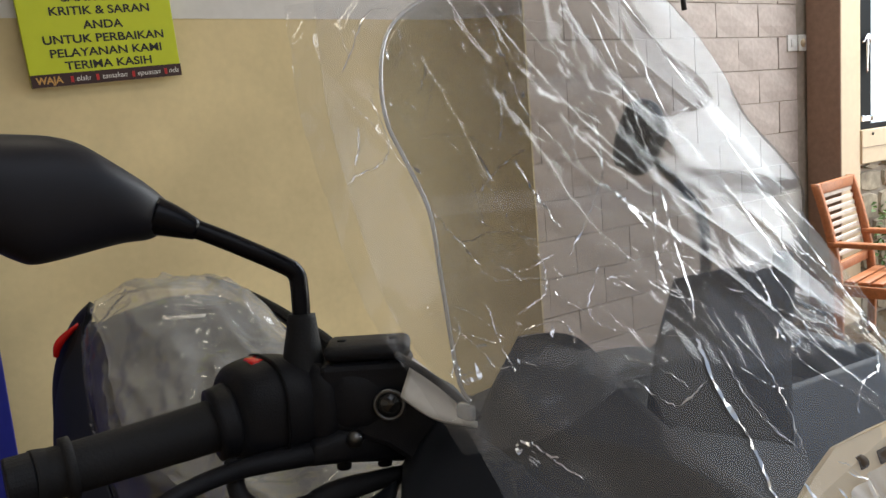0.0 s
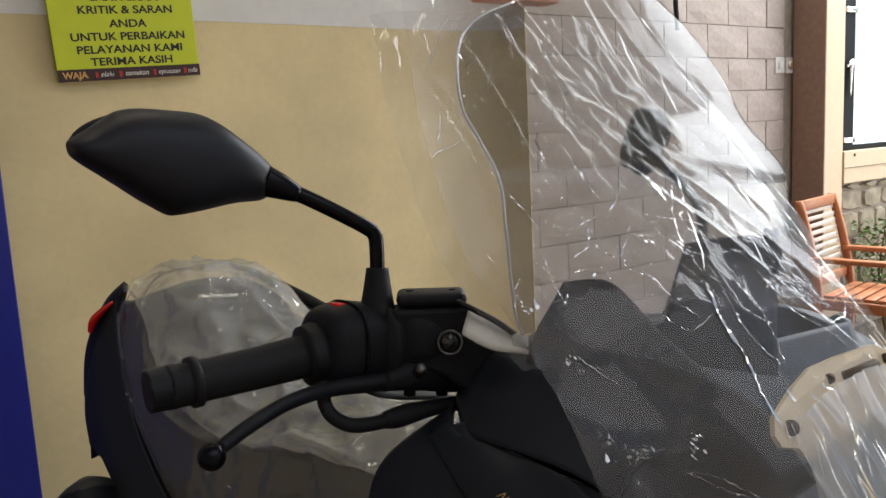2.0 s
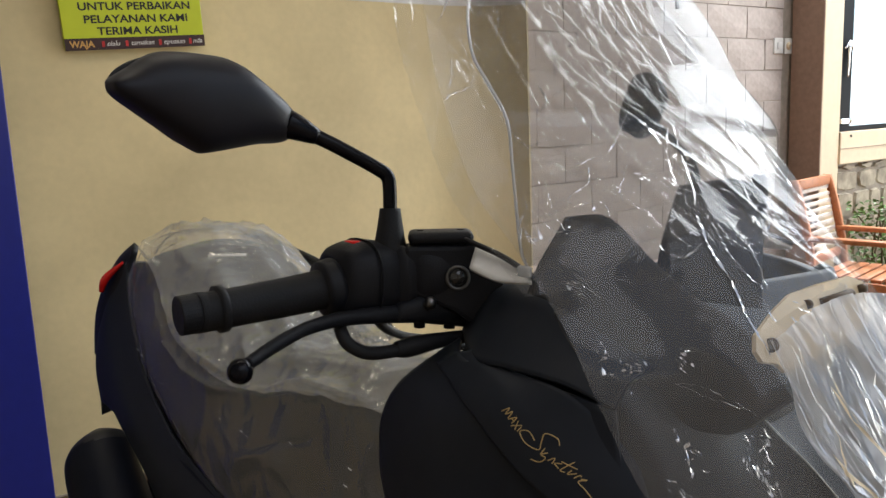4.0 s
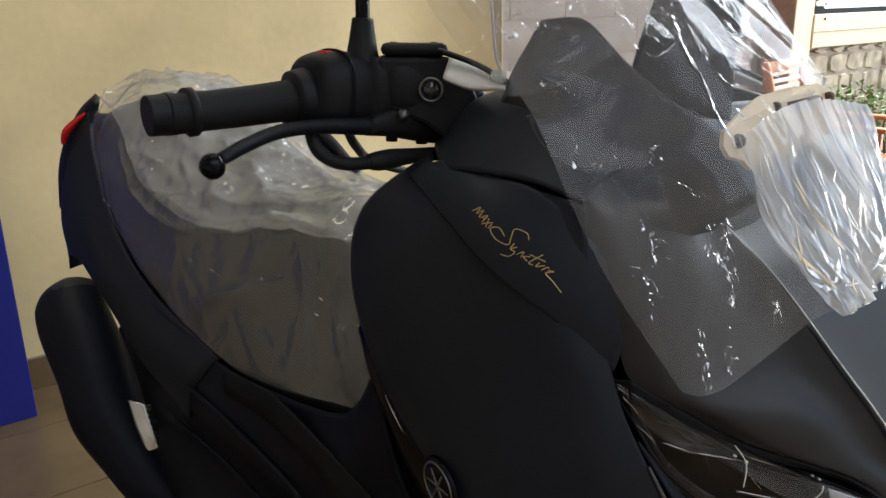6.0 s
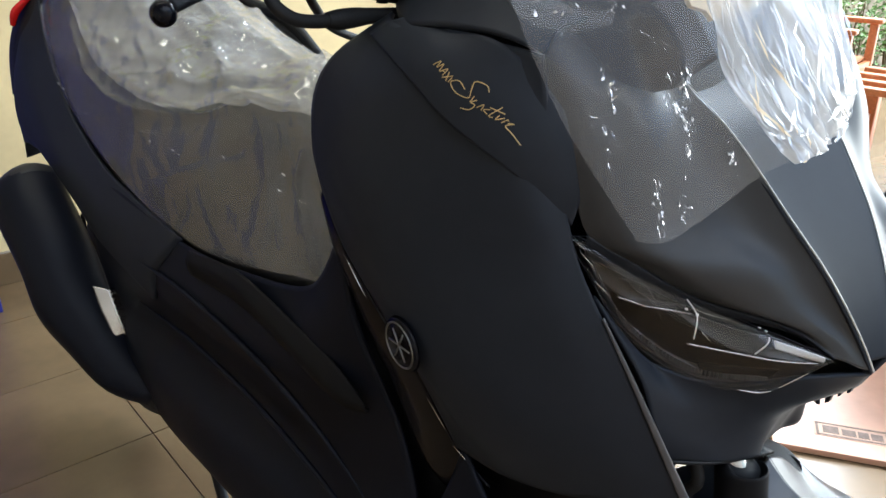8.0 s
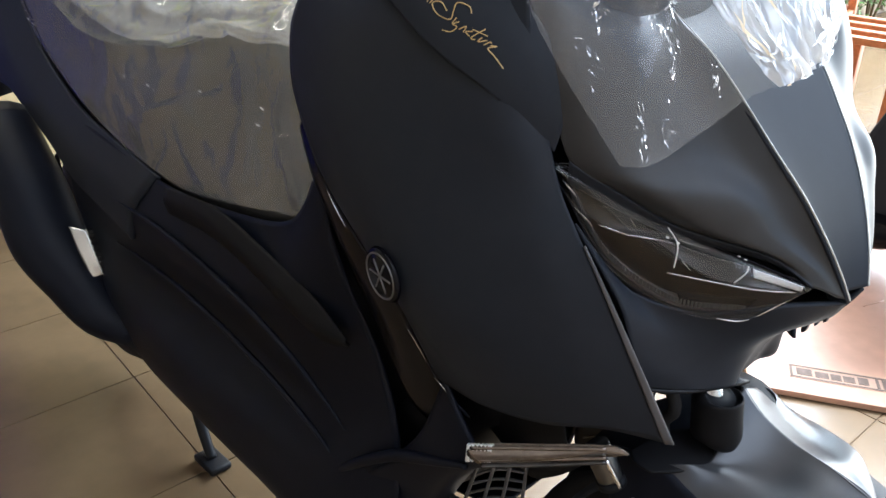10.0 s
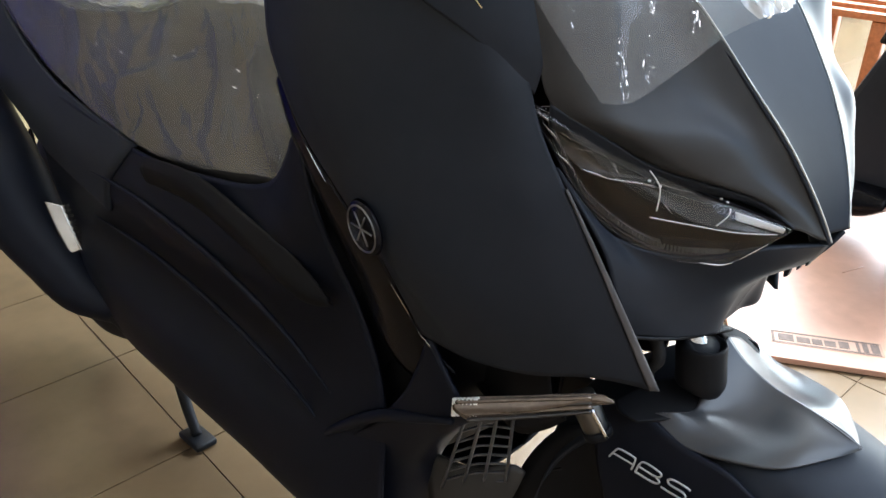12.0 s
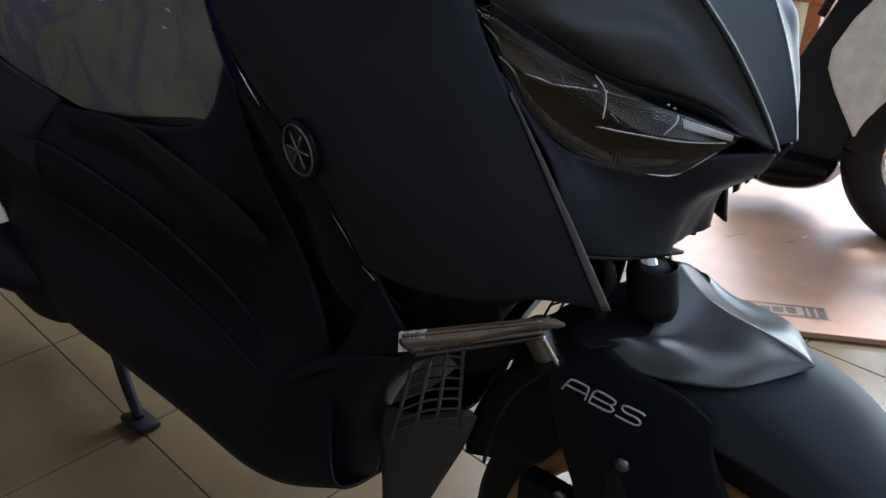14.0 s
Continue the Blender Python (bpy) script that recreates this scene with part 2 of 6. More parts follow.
BADGE = mat("dull_chrome", (0.22, 0.22, 0.23), 0.35, 1.0)
SKIRT = mat("satin_black_plastic", (0.0045, 0.006, 0.012), 0.5, spec=0.16, bump=0.1, bump_scale=700)
BLACK = mat("flat_black_plastic", (0.005, 0.005, 0.006), 0.6, spec=0.15)
SIGNAL = mat("clear_signal_lens", (0.21, 0.175, 0.15), 0.20, 0.7, vary=0.3, noise_scale=120)
GRILLE = mat("grille_grey_plastic", (0.06, 0.06, 0.065), 0.3)
SHROUD = mat("dull_grey_plastic", (0.030, 0.028, 0.026), 0.5)
LENSRING = mat("dark_sight_glass", (0.02, 0.02, 0.02), 0.1, coat=0.5)
CHROMEDULL = mat("dark_steel", (0.16, 0.16, 0.16), 0.35, 1.0)
SATIN = mat("satin_black_shell", (0.010, 0.010, 0.014), 0.45, spec=0.25, bump=0.06, bump_scale=1200)
DARKSLOT = mat("dark_slot", (0.10, 0.07, 0.045), 0.7)
CLEAR_EDGE = film_material("acrylic_edge", 0.42, 2.0, (0.9, 0.9, 0.9), 0.05)
# whitish, so that the glints of the folds lie in the colour
FOLD = film_material("fold_glint_film", 0.60, 1.0, (0.95, 0.95, 0.95), 0.16, 0.55)
POUCHFILM = film_material("cellophane", 0.56, 1.0, (1.0, 0.97, 0.93), 0.12, 0.14, 0.98, 0.75, 0.5)
POUCHFOLD = film_material("cellophane_glint", 0.95, 1.0, (1.0, 0.97, 0.93), 0.25, 0.45, 0.98, 0.5)
EDGEGREY = mat("grey_edge_paint", (0.11, 0.11, 0.12), 0.42, 0.2)
WINGGREY = mat("satin_grey_metallic_paint", (0.050, 0.051, 0.053), 0.28, 0.3, 60, 0.05)
SEATFOLD = film_material("seat_film_fold", 0.50, 0.8, (0.95, 0.95, 0.95), 0.1)
PLASTER = mat("buff_wall_paint", (0.50, 0.45, 0.39), 0.6, vary=0.05, big_vary=0.08)
RIDGE_HIGHLIGHT = mat("ridge_highlight", (0.50, 0.49, 0.46), 0.35, 0.3)

# ---- the scooter ----
A, L = radians(4.5), radians(4.0)
FW = Vector((math.sin(A), -math.cos(A), 0))
LF = Vector((math.cos(A), math.sin(A), 0))
UP = Vector((0, 0, 1))
L2, U2 = math.cos(L) * LF - math.sin(L) * UP, math.sin(L) * LF + math.cos(L) * UP
BIKE = Matrix((FW, L2, U2)).transposed().to_4x4()
BIKE.translation = (0.43, 0.19, 0)
scooter = new("scooter")
scooter.matrix_world = BIKE
tagged(scooter, "matte black scooter in delivery film on its stand", "scooter")

# body panels: outlines in the scooter's own axes (x ahead, y to its left, z up)
REAR_EDGE = [(-.375, -.20, 1.033), (-.405, -.237, .997), (-.422, -.247, .965), (-.424, -.25, .93), (-.417, -.25, .892), (-.383, -.25, .837),
             (-.335, -.247, .79), (-.287, -.235, .734), (-.268, -.2, .651)]
QUARTER = [(-.345, -.225, 1.028), (-.352, -.251, .985), (-.356, -.259, .95), (-.353, -.263, .90), (-.338, -.261, .855), (-.305, -.256, .81),
           (-.27, -.246, .755), (-.238, -.226, .70), (-.215, -.196, .648)]
MID = [(-.29, -.236, 1.024), (-.283, -.253, .995), (-.28, -.258, .955), (-.274, -.259, .905), (-.258, -.255, .86), (-.232, -.247, .81),
       (-.205, -.235, .755), (-.18, -.21, .70), (-.158, -.18, .652)]
FORE = [(-.235, -.232, 1.027), (-.215, -.244, .985), (-.198, -.243, .95), (-.186, -.238, .91), (-.177, -.230, .872), (-.16, -.222, .82),
        (-.142, -.205, .765), (-.12, -.182, .71), (-.107, -.158, .664)]
FRONT_EDGE = [(-.185, -.228, 1.022), (-.178, -.224, .975), (-.172, -.216, .935), (-.163, -.211, .910), (-.151, -.207, .876), (-.131, -.198, .836),
              (-.112, -.182, .79), (-.091, -.163, .735), (-.067, -.133, .661)]
for side in (False, True):
    panel = part("front_side_panel", patch([REAR_EDGE, QUARTER, MID, FORE, FRONT_EDGE], 32, 48, side), MATTE, scooter, thick=0.004)
    if not side:
        part("edge_trim", patch([[(x + .0010, y - .0012, z) for x, y, z in FRONT_EDGE[5:]], [(x + .002 + .0019 * i, y - .0012 + .0013 * i, z + .001) for i, (x, y, z) in enumerate(FRONT_EDGE[5:])]],
                                3, 24, side), EDGEGREY, panel, "lighter grey bevelled front edge", thick=.002)
    # raised upper skin that carries the script
    U1 = [(-.372, -.228, 1.016), (-.30, -.254, .998), (-.242, -.258, .968), (-.19, -.240, .938), (-.161, -.207, .902)]
    U2_ = [(-.36, -.222, 1.026), (-.29, -.252, 1.008), (-.235, -.255, .985), (-.185, -.238, .956), (-.157, -.206, .922)]
    U3 = [(-.345, -.222, 1.03), (-.28, -.243, 1.022), (-.225, -.247, 1.002), (-.180, -.230, .975), (-.158, -.204, .942)]
    U4 = [(-.335, -.218, 1.034), (-.28, -.230, 1.03), (-.22, -.234, 1.027), (-.182, -.220, .998), (-.162, -.204, .962)]
    part("upper_skin", patch([U1, U2_, U3, U4], 16, 30, side), MATTE, panel, thick=.005)
RIDGE = [(-.215, -.15, 1.085), (-.19, -.125, 1.055), (-.17, -.10, 1.025), (-.151, -.089, .996), (-.107, -.087, .964), (-.058, -.071, .907),
         (-.033, -.057, .874), (-.014, -.044, .843), (.001, -.031, .8130), (.010, -.021, .790)]
NOSE_OUT = [(-.262, -.205, 1.075), (-.245, -.212, 1.062), (-.225, -.218, 1.05), (-.20, -.222, 1.03), (-.168, -.212, .958), (-.152, -.20, .897),
            (-.122, -.168, .873), (-.092, -.128, .847), (-.040, -.078, .828), (-.010, -.055, .806)]
NOSE_MID = [(-.24, -.18, 1.085), (-.22, -.17, 1.063), (-.20, -.16, 1.042), (-.172, -.15, 1.010), (-.138, -.148, .962), (-.108, -.126, .904),
            (-.070, -.104, .876), (-.047, -.082, .847), (-.016, -.053, .82), (.002, -.037, .797)]
for side in (False, True):
    shape = [0, .2, .5, .9, 1, 1, .9, .7, .3, 0]
    far = Vector((.030, 0, .004)) if side else Vector()
    # a dark turned-under brow, a broad flat facet, a shallow valley, then the sharp ridge
    brow = [tuple(Vector(o).lerp(Vector(m), .34) + w * (Vector((.010, -.009, .001)) + far)) for o, m, w in zip(NOSE_OUT, NOSE_MID, shape)]
    facet = [tuple(Vector(o).lerp(Vector(m), .95) + w * (Vector((.006, -.005, .001)) + far)) for o, m, w in zip(NOSE_OUT, NOSE_MID, shape)]
    valley = [tuple(Vector(m).lerp(Vector(r), .55) + w * (Vector((-.003, .002, -.002)) + .6 * far)) for m, r, w in zip(NOSE_MID, RIDGE, shape)]
    part("nose_panel", patch([NOSE_OUT, brow, facet, valley, RIDGE], 40, 48, side), MATTE_SHEEN, scooter, thick=0.004)
    part("lamp_brow", patch([NOSE_OUT[5:], [(x - .002, y + .004, z - .010 + .002 * i) for i, (x, y, z) in enumerate(NOSE_OUT[5:])],
                             [(x - .006, y + .010, z - .020 + .004 * i) for i, (x, y, z) in enumerate(NOSE_OUT[5:])]], 8, 30, side), MATTE, scooter, thick=.002)
part("centre_panel", patch([RIDGE, [(x - .014, .80 * y, z - .004) for x, y, z in RIDGE], [(x - .014, .45 * y, z - .004) for x, y, z in RIDGE],
                            [(x - .008, -.25 * y, z - .002) for x, y, z in RIDGE],
                            [(x, -y, z) for x, y, z in RIDGE]], 28, 48), MATTE, scooter, thick=0.004)
# thin pale tubes paint the highlight along both nose ridges
for side in (False, True):
    s = 1 if side else -1
    part("nose_edge", tube([(x - .0003, s * (abs(y) + .0002), z + .0002) for x, y, z in RIDGE[3:]], [.0003, .0006, .0008, .0010, .0010, .0010, .0010], 6, 60), RIDGE_HIGHLIGHT, scooter)
# black upper flank that rises to a blunt peak beside the screen
FLANK = [[(-.305, -.192, 1.072), (-.293, -.193, 1.102), (-.268, -.189, 1.144)],
         [(-.251, -.202, 1.047), (-.252, -.194, 1.097), (-.242, -.170, 1.146)],
         [(-.215, -.203, 1.028), (-.213, -.188, 1.072), (-.206, -.161, 1.116)],
         [(-.190, -.196, 1.000), (-.180, -.178, 1.045), (-.172, -.153, 1.092)],
         [(-.168, -.172, .990), (-.152, -.158, 1.024), (-.141, -.140, 1.072)],
         [(-.149, -.110, .996), (-.140, -.104, 1.006), (-.126, -.098, 1.020)]]
part("screen_flank", patch(FLANK, 36, 16), MATTE_SHEEN, scooter, "matte black flank beside the screen", thick=.003)
part("screen_visor", patch([[(-.245, -.105, 1.08), (-.245, -.095, 1.125), (-.238, -.085, 1.168)], [(-.215, -.075, 1.075), (-.215, -.06, 1.13), (-.215, -.05, 1.174)],
                            [(-.175, -.06, 1.075), (-.188, -.04, 1.12), (-.198, -.018, 1.168)]], 12, 14), PLASTIC, scooter, "black visor behind the screen", thick=.003)
CHIN = [[(-.145, -.190, .848), (-.110, -.170, .79), (-.099, -.154, .74), (-.094, -.13, .70)],
        [(-.112, -.148, .79), (-.085, -.118, .75), (-.075, -.1, .715), (-.07, -.09, .693)],
        [(-.068, -.103, .773), (-.055, -.075, .745), (-.055, -.055, .715), (-.055, -.045, .685)],
        [(-.022, -.067, .787), (-.018, -.045, .762), (-.045, -.025, .73), (-.062, -.02, .683)],
        [(.008, -.02, .786), (-.006, -.01, .762), (-.043, 0, .73), (-.062, 0, .683)]]
for side in (False, True):
    chin = part("chin_panel", patch(CHIN, 28, 20, side), MATTE, scooter, thick=0.004)
    s = 1 if side else -1
    if not side:
        part("chin_lip", patch([[(-.094, s * .13, .70), (-.07, s * .09, .693), (-.05, s * .02, .683)],
                            [(-.15, s * .12, .694), (-.14, s * .08, .69), (-.13, s * .02, .683)]], 4, 12), PLASTIC, chin, thick=.003)
    for dx, w, h in (() if side else ((-.022, .005, .005), (-.013, .003, .004), (-.007, .0035, .004))):
        part("clip_tab", extrude_outline([(dx, s * .016, .774 + dx), (dx + w, s * .016, .776 + dx), (dx + w * .8, s * .016, .772 + dx - h * .6), (dx + w * .2, s * .016, .772 + dx - h)], .006, (0, -s, 0)), PLASTIC, chin, smooth=False)
    # headlight: clear lens over a dark bowl with a reflector, a light guide and an eyebrow
    LU = [(-.166, -.204, .894), (-.146, -.190, .884), (-.114, -.152, .857), (-.073, -.104, .829), (-.042, -.080, .817), (-.012, -.057, .805)]
    LL = [(-.162, -.203, .884), (-.150, -.192, .862), (-.128, -.165, .811), (-.088, -.122, .774), (-.045, -.087, .772), (-.013, -.058, .80)]
    LM = [(-.160, -.205, .889), (-.138, -.186, .872), (-.112, -.155, .834), (-.072, -.113, .806), (-.036, -.085, .80), (-.010, -.057, .804)]
    lamp = part("headlight", patch([LU, LM, LL], 18, 40, side), LENS, scooter, "clear headlight lens over a dark bowl", thick=.0015)
    inn = lambda pts, d: [(x - d * (.3 + .7 * math.sin(math.pi * i / (len(pts) - 1))), y + d * (.2 + .6 * math.sin(math.pi * i / (len(pts) - 1))), z)
                          for i, (x, y, z) in enumerate(pts)]
    part("bowl", patch([inn(LU, .004), inn(LM, .045), inn(LL, .004)], 14, 30, side), BOWL, lamp, "dark smoked bowl", thick=.001)
    inner = lambda pts, d, dz=0.0: [(x - d, y + d * .8, z + dz) for x, y, z in pts]
    part("light_guide", tube([(x - .006, s * (-y - .006), z + .009) for x, y, z in LL[1:5]], .0022, 8, 40), GUIDE, lamp, "ribbed clear light guide")
    for k in range(60):
        p = cr(LL[1:5], k / 59)
        part("guide_rib", box(p[0] - .0050, p[0] - .0015, s * (-p[1]) - .0005 - s * .004, s * (-p[1]) + .0005 - s * .004, p[2] + .006, p[2] + .0105), GUIDE, lamp, smooth=False)
    part("lower_trim", patch([inner(LL[1:5], .004, .004), inner(LL[1:5], .012, .010)], 4, 24, side), TRIMGREY, lamp, thick=.001)
    # upper fin towards the outer tip, its streaks of reflection added as bright tubes
    part("upper_fin", patch([inner([(-.160, -.201, .890), (-.140, -.185, .878), (-.108, -.146, .850), (-.088, -.124, .838)], .004),
                             inner([(-.156, -.197, .882), (-.136, -.178, .862), (-.118, -.156, .842), (-.090, -.125, .835)], .010),
                             inner([(-.153, -.193, .872), (-.139, -.176, .848), (-.120, -.158, .836), (-.094, -.128, .832)], .007)], 10, 24, side), FIN, lamp,
         "grey metallised fin", thick=.001)
    for a, b, r in (((-.1625, -.2005, .8885), (-.144, -.180, .868), .0016), ((-.161, -.199, .892), (-.128, -.168, .866), .0010), ((-.158, -.197, .880), (-.148, -.184, .862), .0012),
                    ((-.150, -.188, .858), (-.139, -.176, .843), .0009), ((-.122, -.160, .8385), (-.094, -.130, .833), .0010), ((-.135, -.176, .846), (-.118, -.158, .838), .0012)):
        a, b = [(p[0] - .001, s * (-p[1] - .001), p[2]) for p in (a, b)]
        part("fin_streak", tube([a, tuple((Vector(a) + Vector(b)) / 2 + Vector((.0006, 0, .0004))), b], [r * .3, r, r * .3], 6, 10), REFLECT, lamp)
    # bright slivers stand in for fine glints among the facets of the outer half
    grain = random.Random(21)
    for k in range(0 if side else 26):
        f, g = grain.uniform(.04, .62), grain.uniform(.1, .95)
        p = Vector(cr(LU, f)).lerp(Vector(cr(LM, f)), g) + Vector((-.007, .006, 0))
        d = (Vector(cr(LU, min(f + .1, 1))) - Vector(cr(LU, f))).normalized() + Vector((grain.gauss(0, .35), grain.gauss(0, .2), grain.gauss(0, .5)))
        ln = grain.uniform(.003, .012)
        part("glint", tube([tuple(p - ln * d), tuple(p + Vector((0, 0, grain.gauss(0, .0006)))), tuple(p + ln * d)], [.0001, grain.uniform(.0002, .0006), .0001], 5, 6), REFLECT if k % 3 else GLEAM, lamp)
    # long bright band towards the inner tip
    part("reflector", patch([inner([(-.102, -.140, .836), (-.075, -.108, .822), (-.042, -.081, .813), (-.016, -.061, .8035)], .004),
                             inner([(-.101, -.139, .834), (-.072, -.107, .814), (-.040, -.080, .805), (-.015, -.060, .800)], .006),
                             inner([(-.101, -.139, .832), (-.070, -.106, .804), (-.040, -.081, .798), (-.015, -.060, .797)], .004)], 10, 30, side), FIN, lamp,
         "smoked metallised reflector", thick=.001)
    # pale tip that carries the gleam in its colour
    part("reflector_tip", patch([inner([(-.046, -.0845, .8145), (-.030, -.0715, .809), (-.014, -.0590, .8035)], .0022), inner([(-.044, -.0835, .8075), (-.030, -.0715, .803), (-.0145, -.0593, .799)], .0022)], 4, 14, side), GLEAM, lamp, thick=.001)
    part("divider", tube([(x - .004, s * (-y - .004), z) for x, y, z in [(-.093, -.131, .806), (-.070, -.106, .800), (-.040, -.081, .796), (-.015, -.060, .797)]], .0010, 8), REFLECT, lamp)
    part("inner_hood", patch([inner([(-.085, -.123, .790), (-.060, -.100, .788), (-.035, -.083, .790)], .006), inner([(-.080, -.119, .778), (-.060, -.101, .776), (-.040, -.087, .781)], .006)], 5, 16, side), BLACK, lamp, thick=.001)
    part("crease_wire", tube([(-.099, s * .135, .846), (-.090, s * .132, .834), (-.0895, s * .132, .815)], .0005, 5), GLEAM, lamp)
    part("crease_wire", tube([(-.050, s * .0885, .818), (-.0505, s * .089, .812), (-.056, s * .0945, .803)], .0006, 5), GLEAM, lamp)
    for p in ((-.0985, -.136, .8385), (-.092, -.130, .8345), (-.0575, -.095, .826), (-.0535, -.0915, .8235)):
        part("led", tube([(p[0], s * -p[1], p[2]), (p[0] + .002, s * -p[1] - s * 0.0, p[2])], .0009, 8, 2), GLEAM, lamp)
    # two bright tubes paint glints on the lower edge of the lens
    part("lens_glint", tube([(x + .001, s * (-y + .001), z) for x, y, z in [(-.062, -.100, .7715), (-.050, -.090, .7705), (-.042, -.0845, .7735)]], [.0003, .0010, .0003], 6, 12), REFLECT, lamp)
    part("lens_glint", tube([(x + .001, s * (-y + .001), z) for x, y, z in [(-.038, -.0815, .777), (-.031, -.074, .784), (-.024, -.067, .791)]], [.0003, .0008, .0003], 6, 12), REFLECT, lamp)

# dash cover beside the bars
DASH = [[(-.385, -.188, 1.037), (-.330, -.226, 1.028), (-.28, -.234, 1.032), (-.223, -.234, 1.033), (-.185, -.228, 1.024)],
        [(-.372, -.180, 1.062), (-.325, -.205, 1.062), (-.27, -.213, 1.062), (-.22, -.218, 1.048), (-.185, -.221, 1.032)],
        [(-.357, -.165, 1.080), (-.32, -.180, 1.086), (-.27, -.195, 1.080), (-.22, -.205, 1.06), (-.185, -.21, 1.04)],
        [(-.365, -.10, 1.085), (-.33, -.13, 1.095), (-.27, -.16, 1.085), (-.22, -.17, 1.066), (-.185, -.18, 1.046)]]
for side in (False, True):
    part("dash_cover", patch(DASH, 16, 30, side), MATTE, scooter, thick=.004)
    s = 1 if side else -1
    part("screen_garnish", patch([[(-.366, s * .190, 1.116), (-.322, s * .196, 1.107), (-.288, s * .203, 1.096)],
                                  [(-.350, s * .212, 1.098), (-.318, s * .212, 1.092), (-.286, s * .206, 1.094)]], 4, 10), WHITE_PLASTIC, scooter, "silver white side garnish", thick=.003)
    part("garnish_rim", tube([(-.368, s * .201, 1.119), (-.322, s * .202, 1.110), (-.285, s * .204, 1.098)], .0025, 8), PLASTIC, scooter)
part("instrument_hood", patch([[(-.44, -.10, 1.03), (-.42, -.06, 1.06), (-.41, 0, 1.07), (-.42, .06, 1.06), (-.44, .10, 1.03)],
                               [(-.39, -.12, 1.04), (-.38, -.07, 1.075), (-.37, 0, 1.085), (-.38, .07, 1.075), (-.39, .12, 1.04)],
                               [(-.34, -.10, 1.05), (-.33, -.06, 1.08), (-.325, 0, 1.085), (-.33, .06, 1.08), (-.34, .10, 1.05)]], 10, 16), PLASTIC, scooter, thick=.004)

# gloss strip with the round badge, and the body behind the leg shield
SIDE_BODY_ROW_1 = [(-1.14, -.185, .665), (-1.06, -.188, .705), (-.81, -.193, .685), (-.63, -.193, .70), (-.5, -.2, .735), (-.42, -.225, .82)]
SIDE_BODY_ROW_2 = [(-1.13, -.194, .59), (-1.06, -.198, .60), (-.81, -.205, .60), (-.62, -.207, .61), (-.5, -.21, .64), (-.40, -.215, .73)]
SIDE_BODY_ROW_3 = [(-1.12, -.18, .48), (-1.06, -.175, .50), (-.81, -.165, .49), (-.62, -.165, .49), (-.5, -.17, .51), (-.36, -.19, .62)]
SIDE_BODY_ROW_4 = [(-1.16, -.165, .40), (-1.02, -.19, .40), (-.81, -.20, .40), (-.62, -.20, .40), (-.47, -.2, .42), (-.33, -.185, .52)]
SIDE_BODY_ROW_5 = [(-1.13, -.13, .29), (-1.0, -.14, .262), (-.81, -.17, .298), (-.6, -.18, .30), (-.45, -.18, .29), (-.34, -.165, .33)]
SIDE_BODY_ROW_6 = [(-1.13, -.02, .27), (-1.0, -.02, .25), (-.81, -.02, .28), (-.6, -.02, .28), (-.45, -.02, .28), (-.34, -.02, .31)]
TAIL_COWL_ROW_1 = [(-1.498, -.115, .965), (-1.45, -.128, .885), (-1.31, -.155, .80), (-1.2, -.168, .752), (-1.06, -.182, .718), (-.82, -.192, .69)]
TAIL_COWL_ROW_2 = [(-1.55, -.14, .90), (-1.50, -.158, .83), (-1.36, -.180, .755), (-1.22, -.192, .705), (-1.08, -.20, .675), (-.85, -.204, .655)]
TAIL_COWL_ROW_3 = [(-1.586, -.15, .80), (-1.53, -.172, .745), (-1.38, -.187, .70), (-1.24, -.196, .665), (-1.1, -.204, .64), (-.88, -.206, .62)]
TAIL_COWL_ROW_4 = [(-1.565, -.155, .665), (-1.48, -.178, .69), (-1.34, -.185, .686), (-1.2, -.195, .645), (-1.1, -.2, .605), (-.9, -.203, .57)]
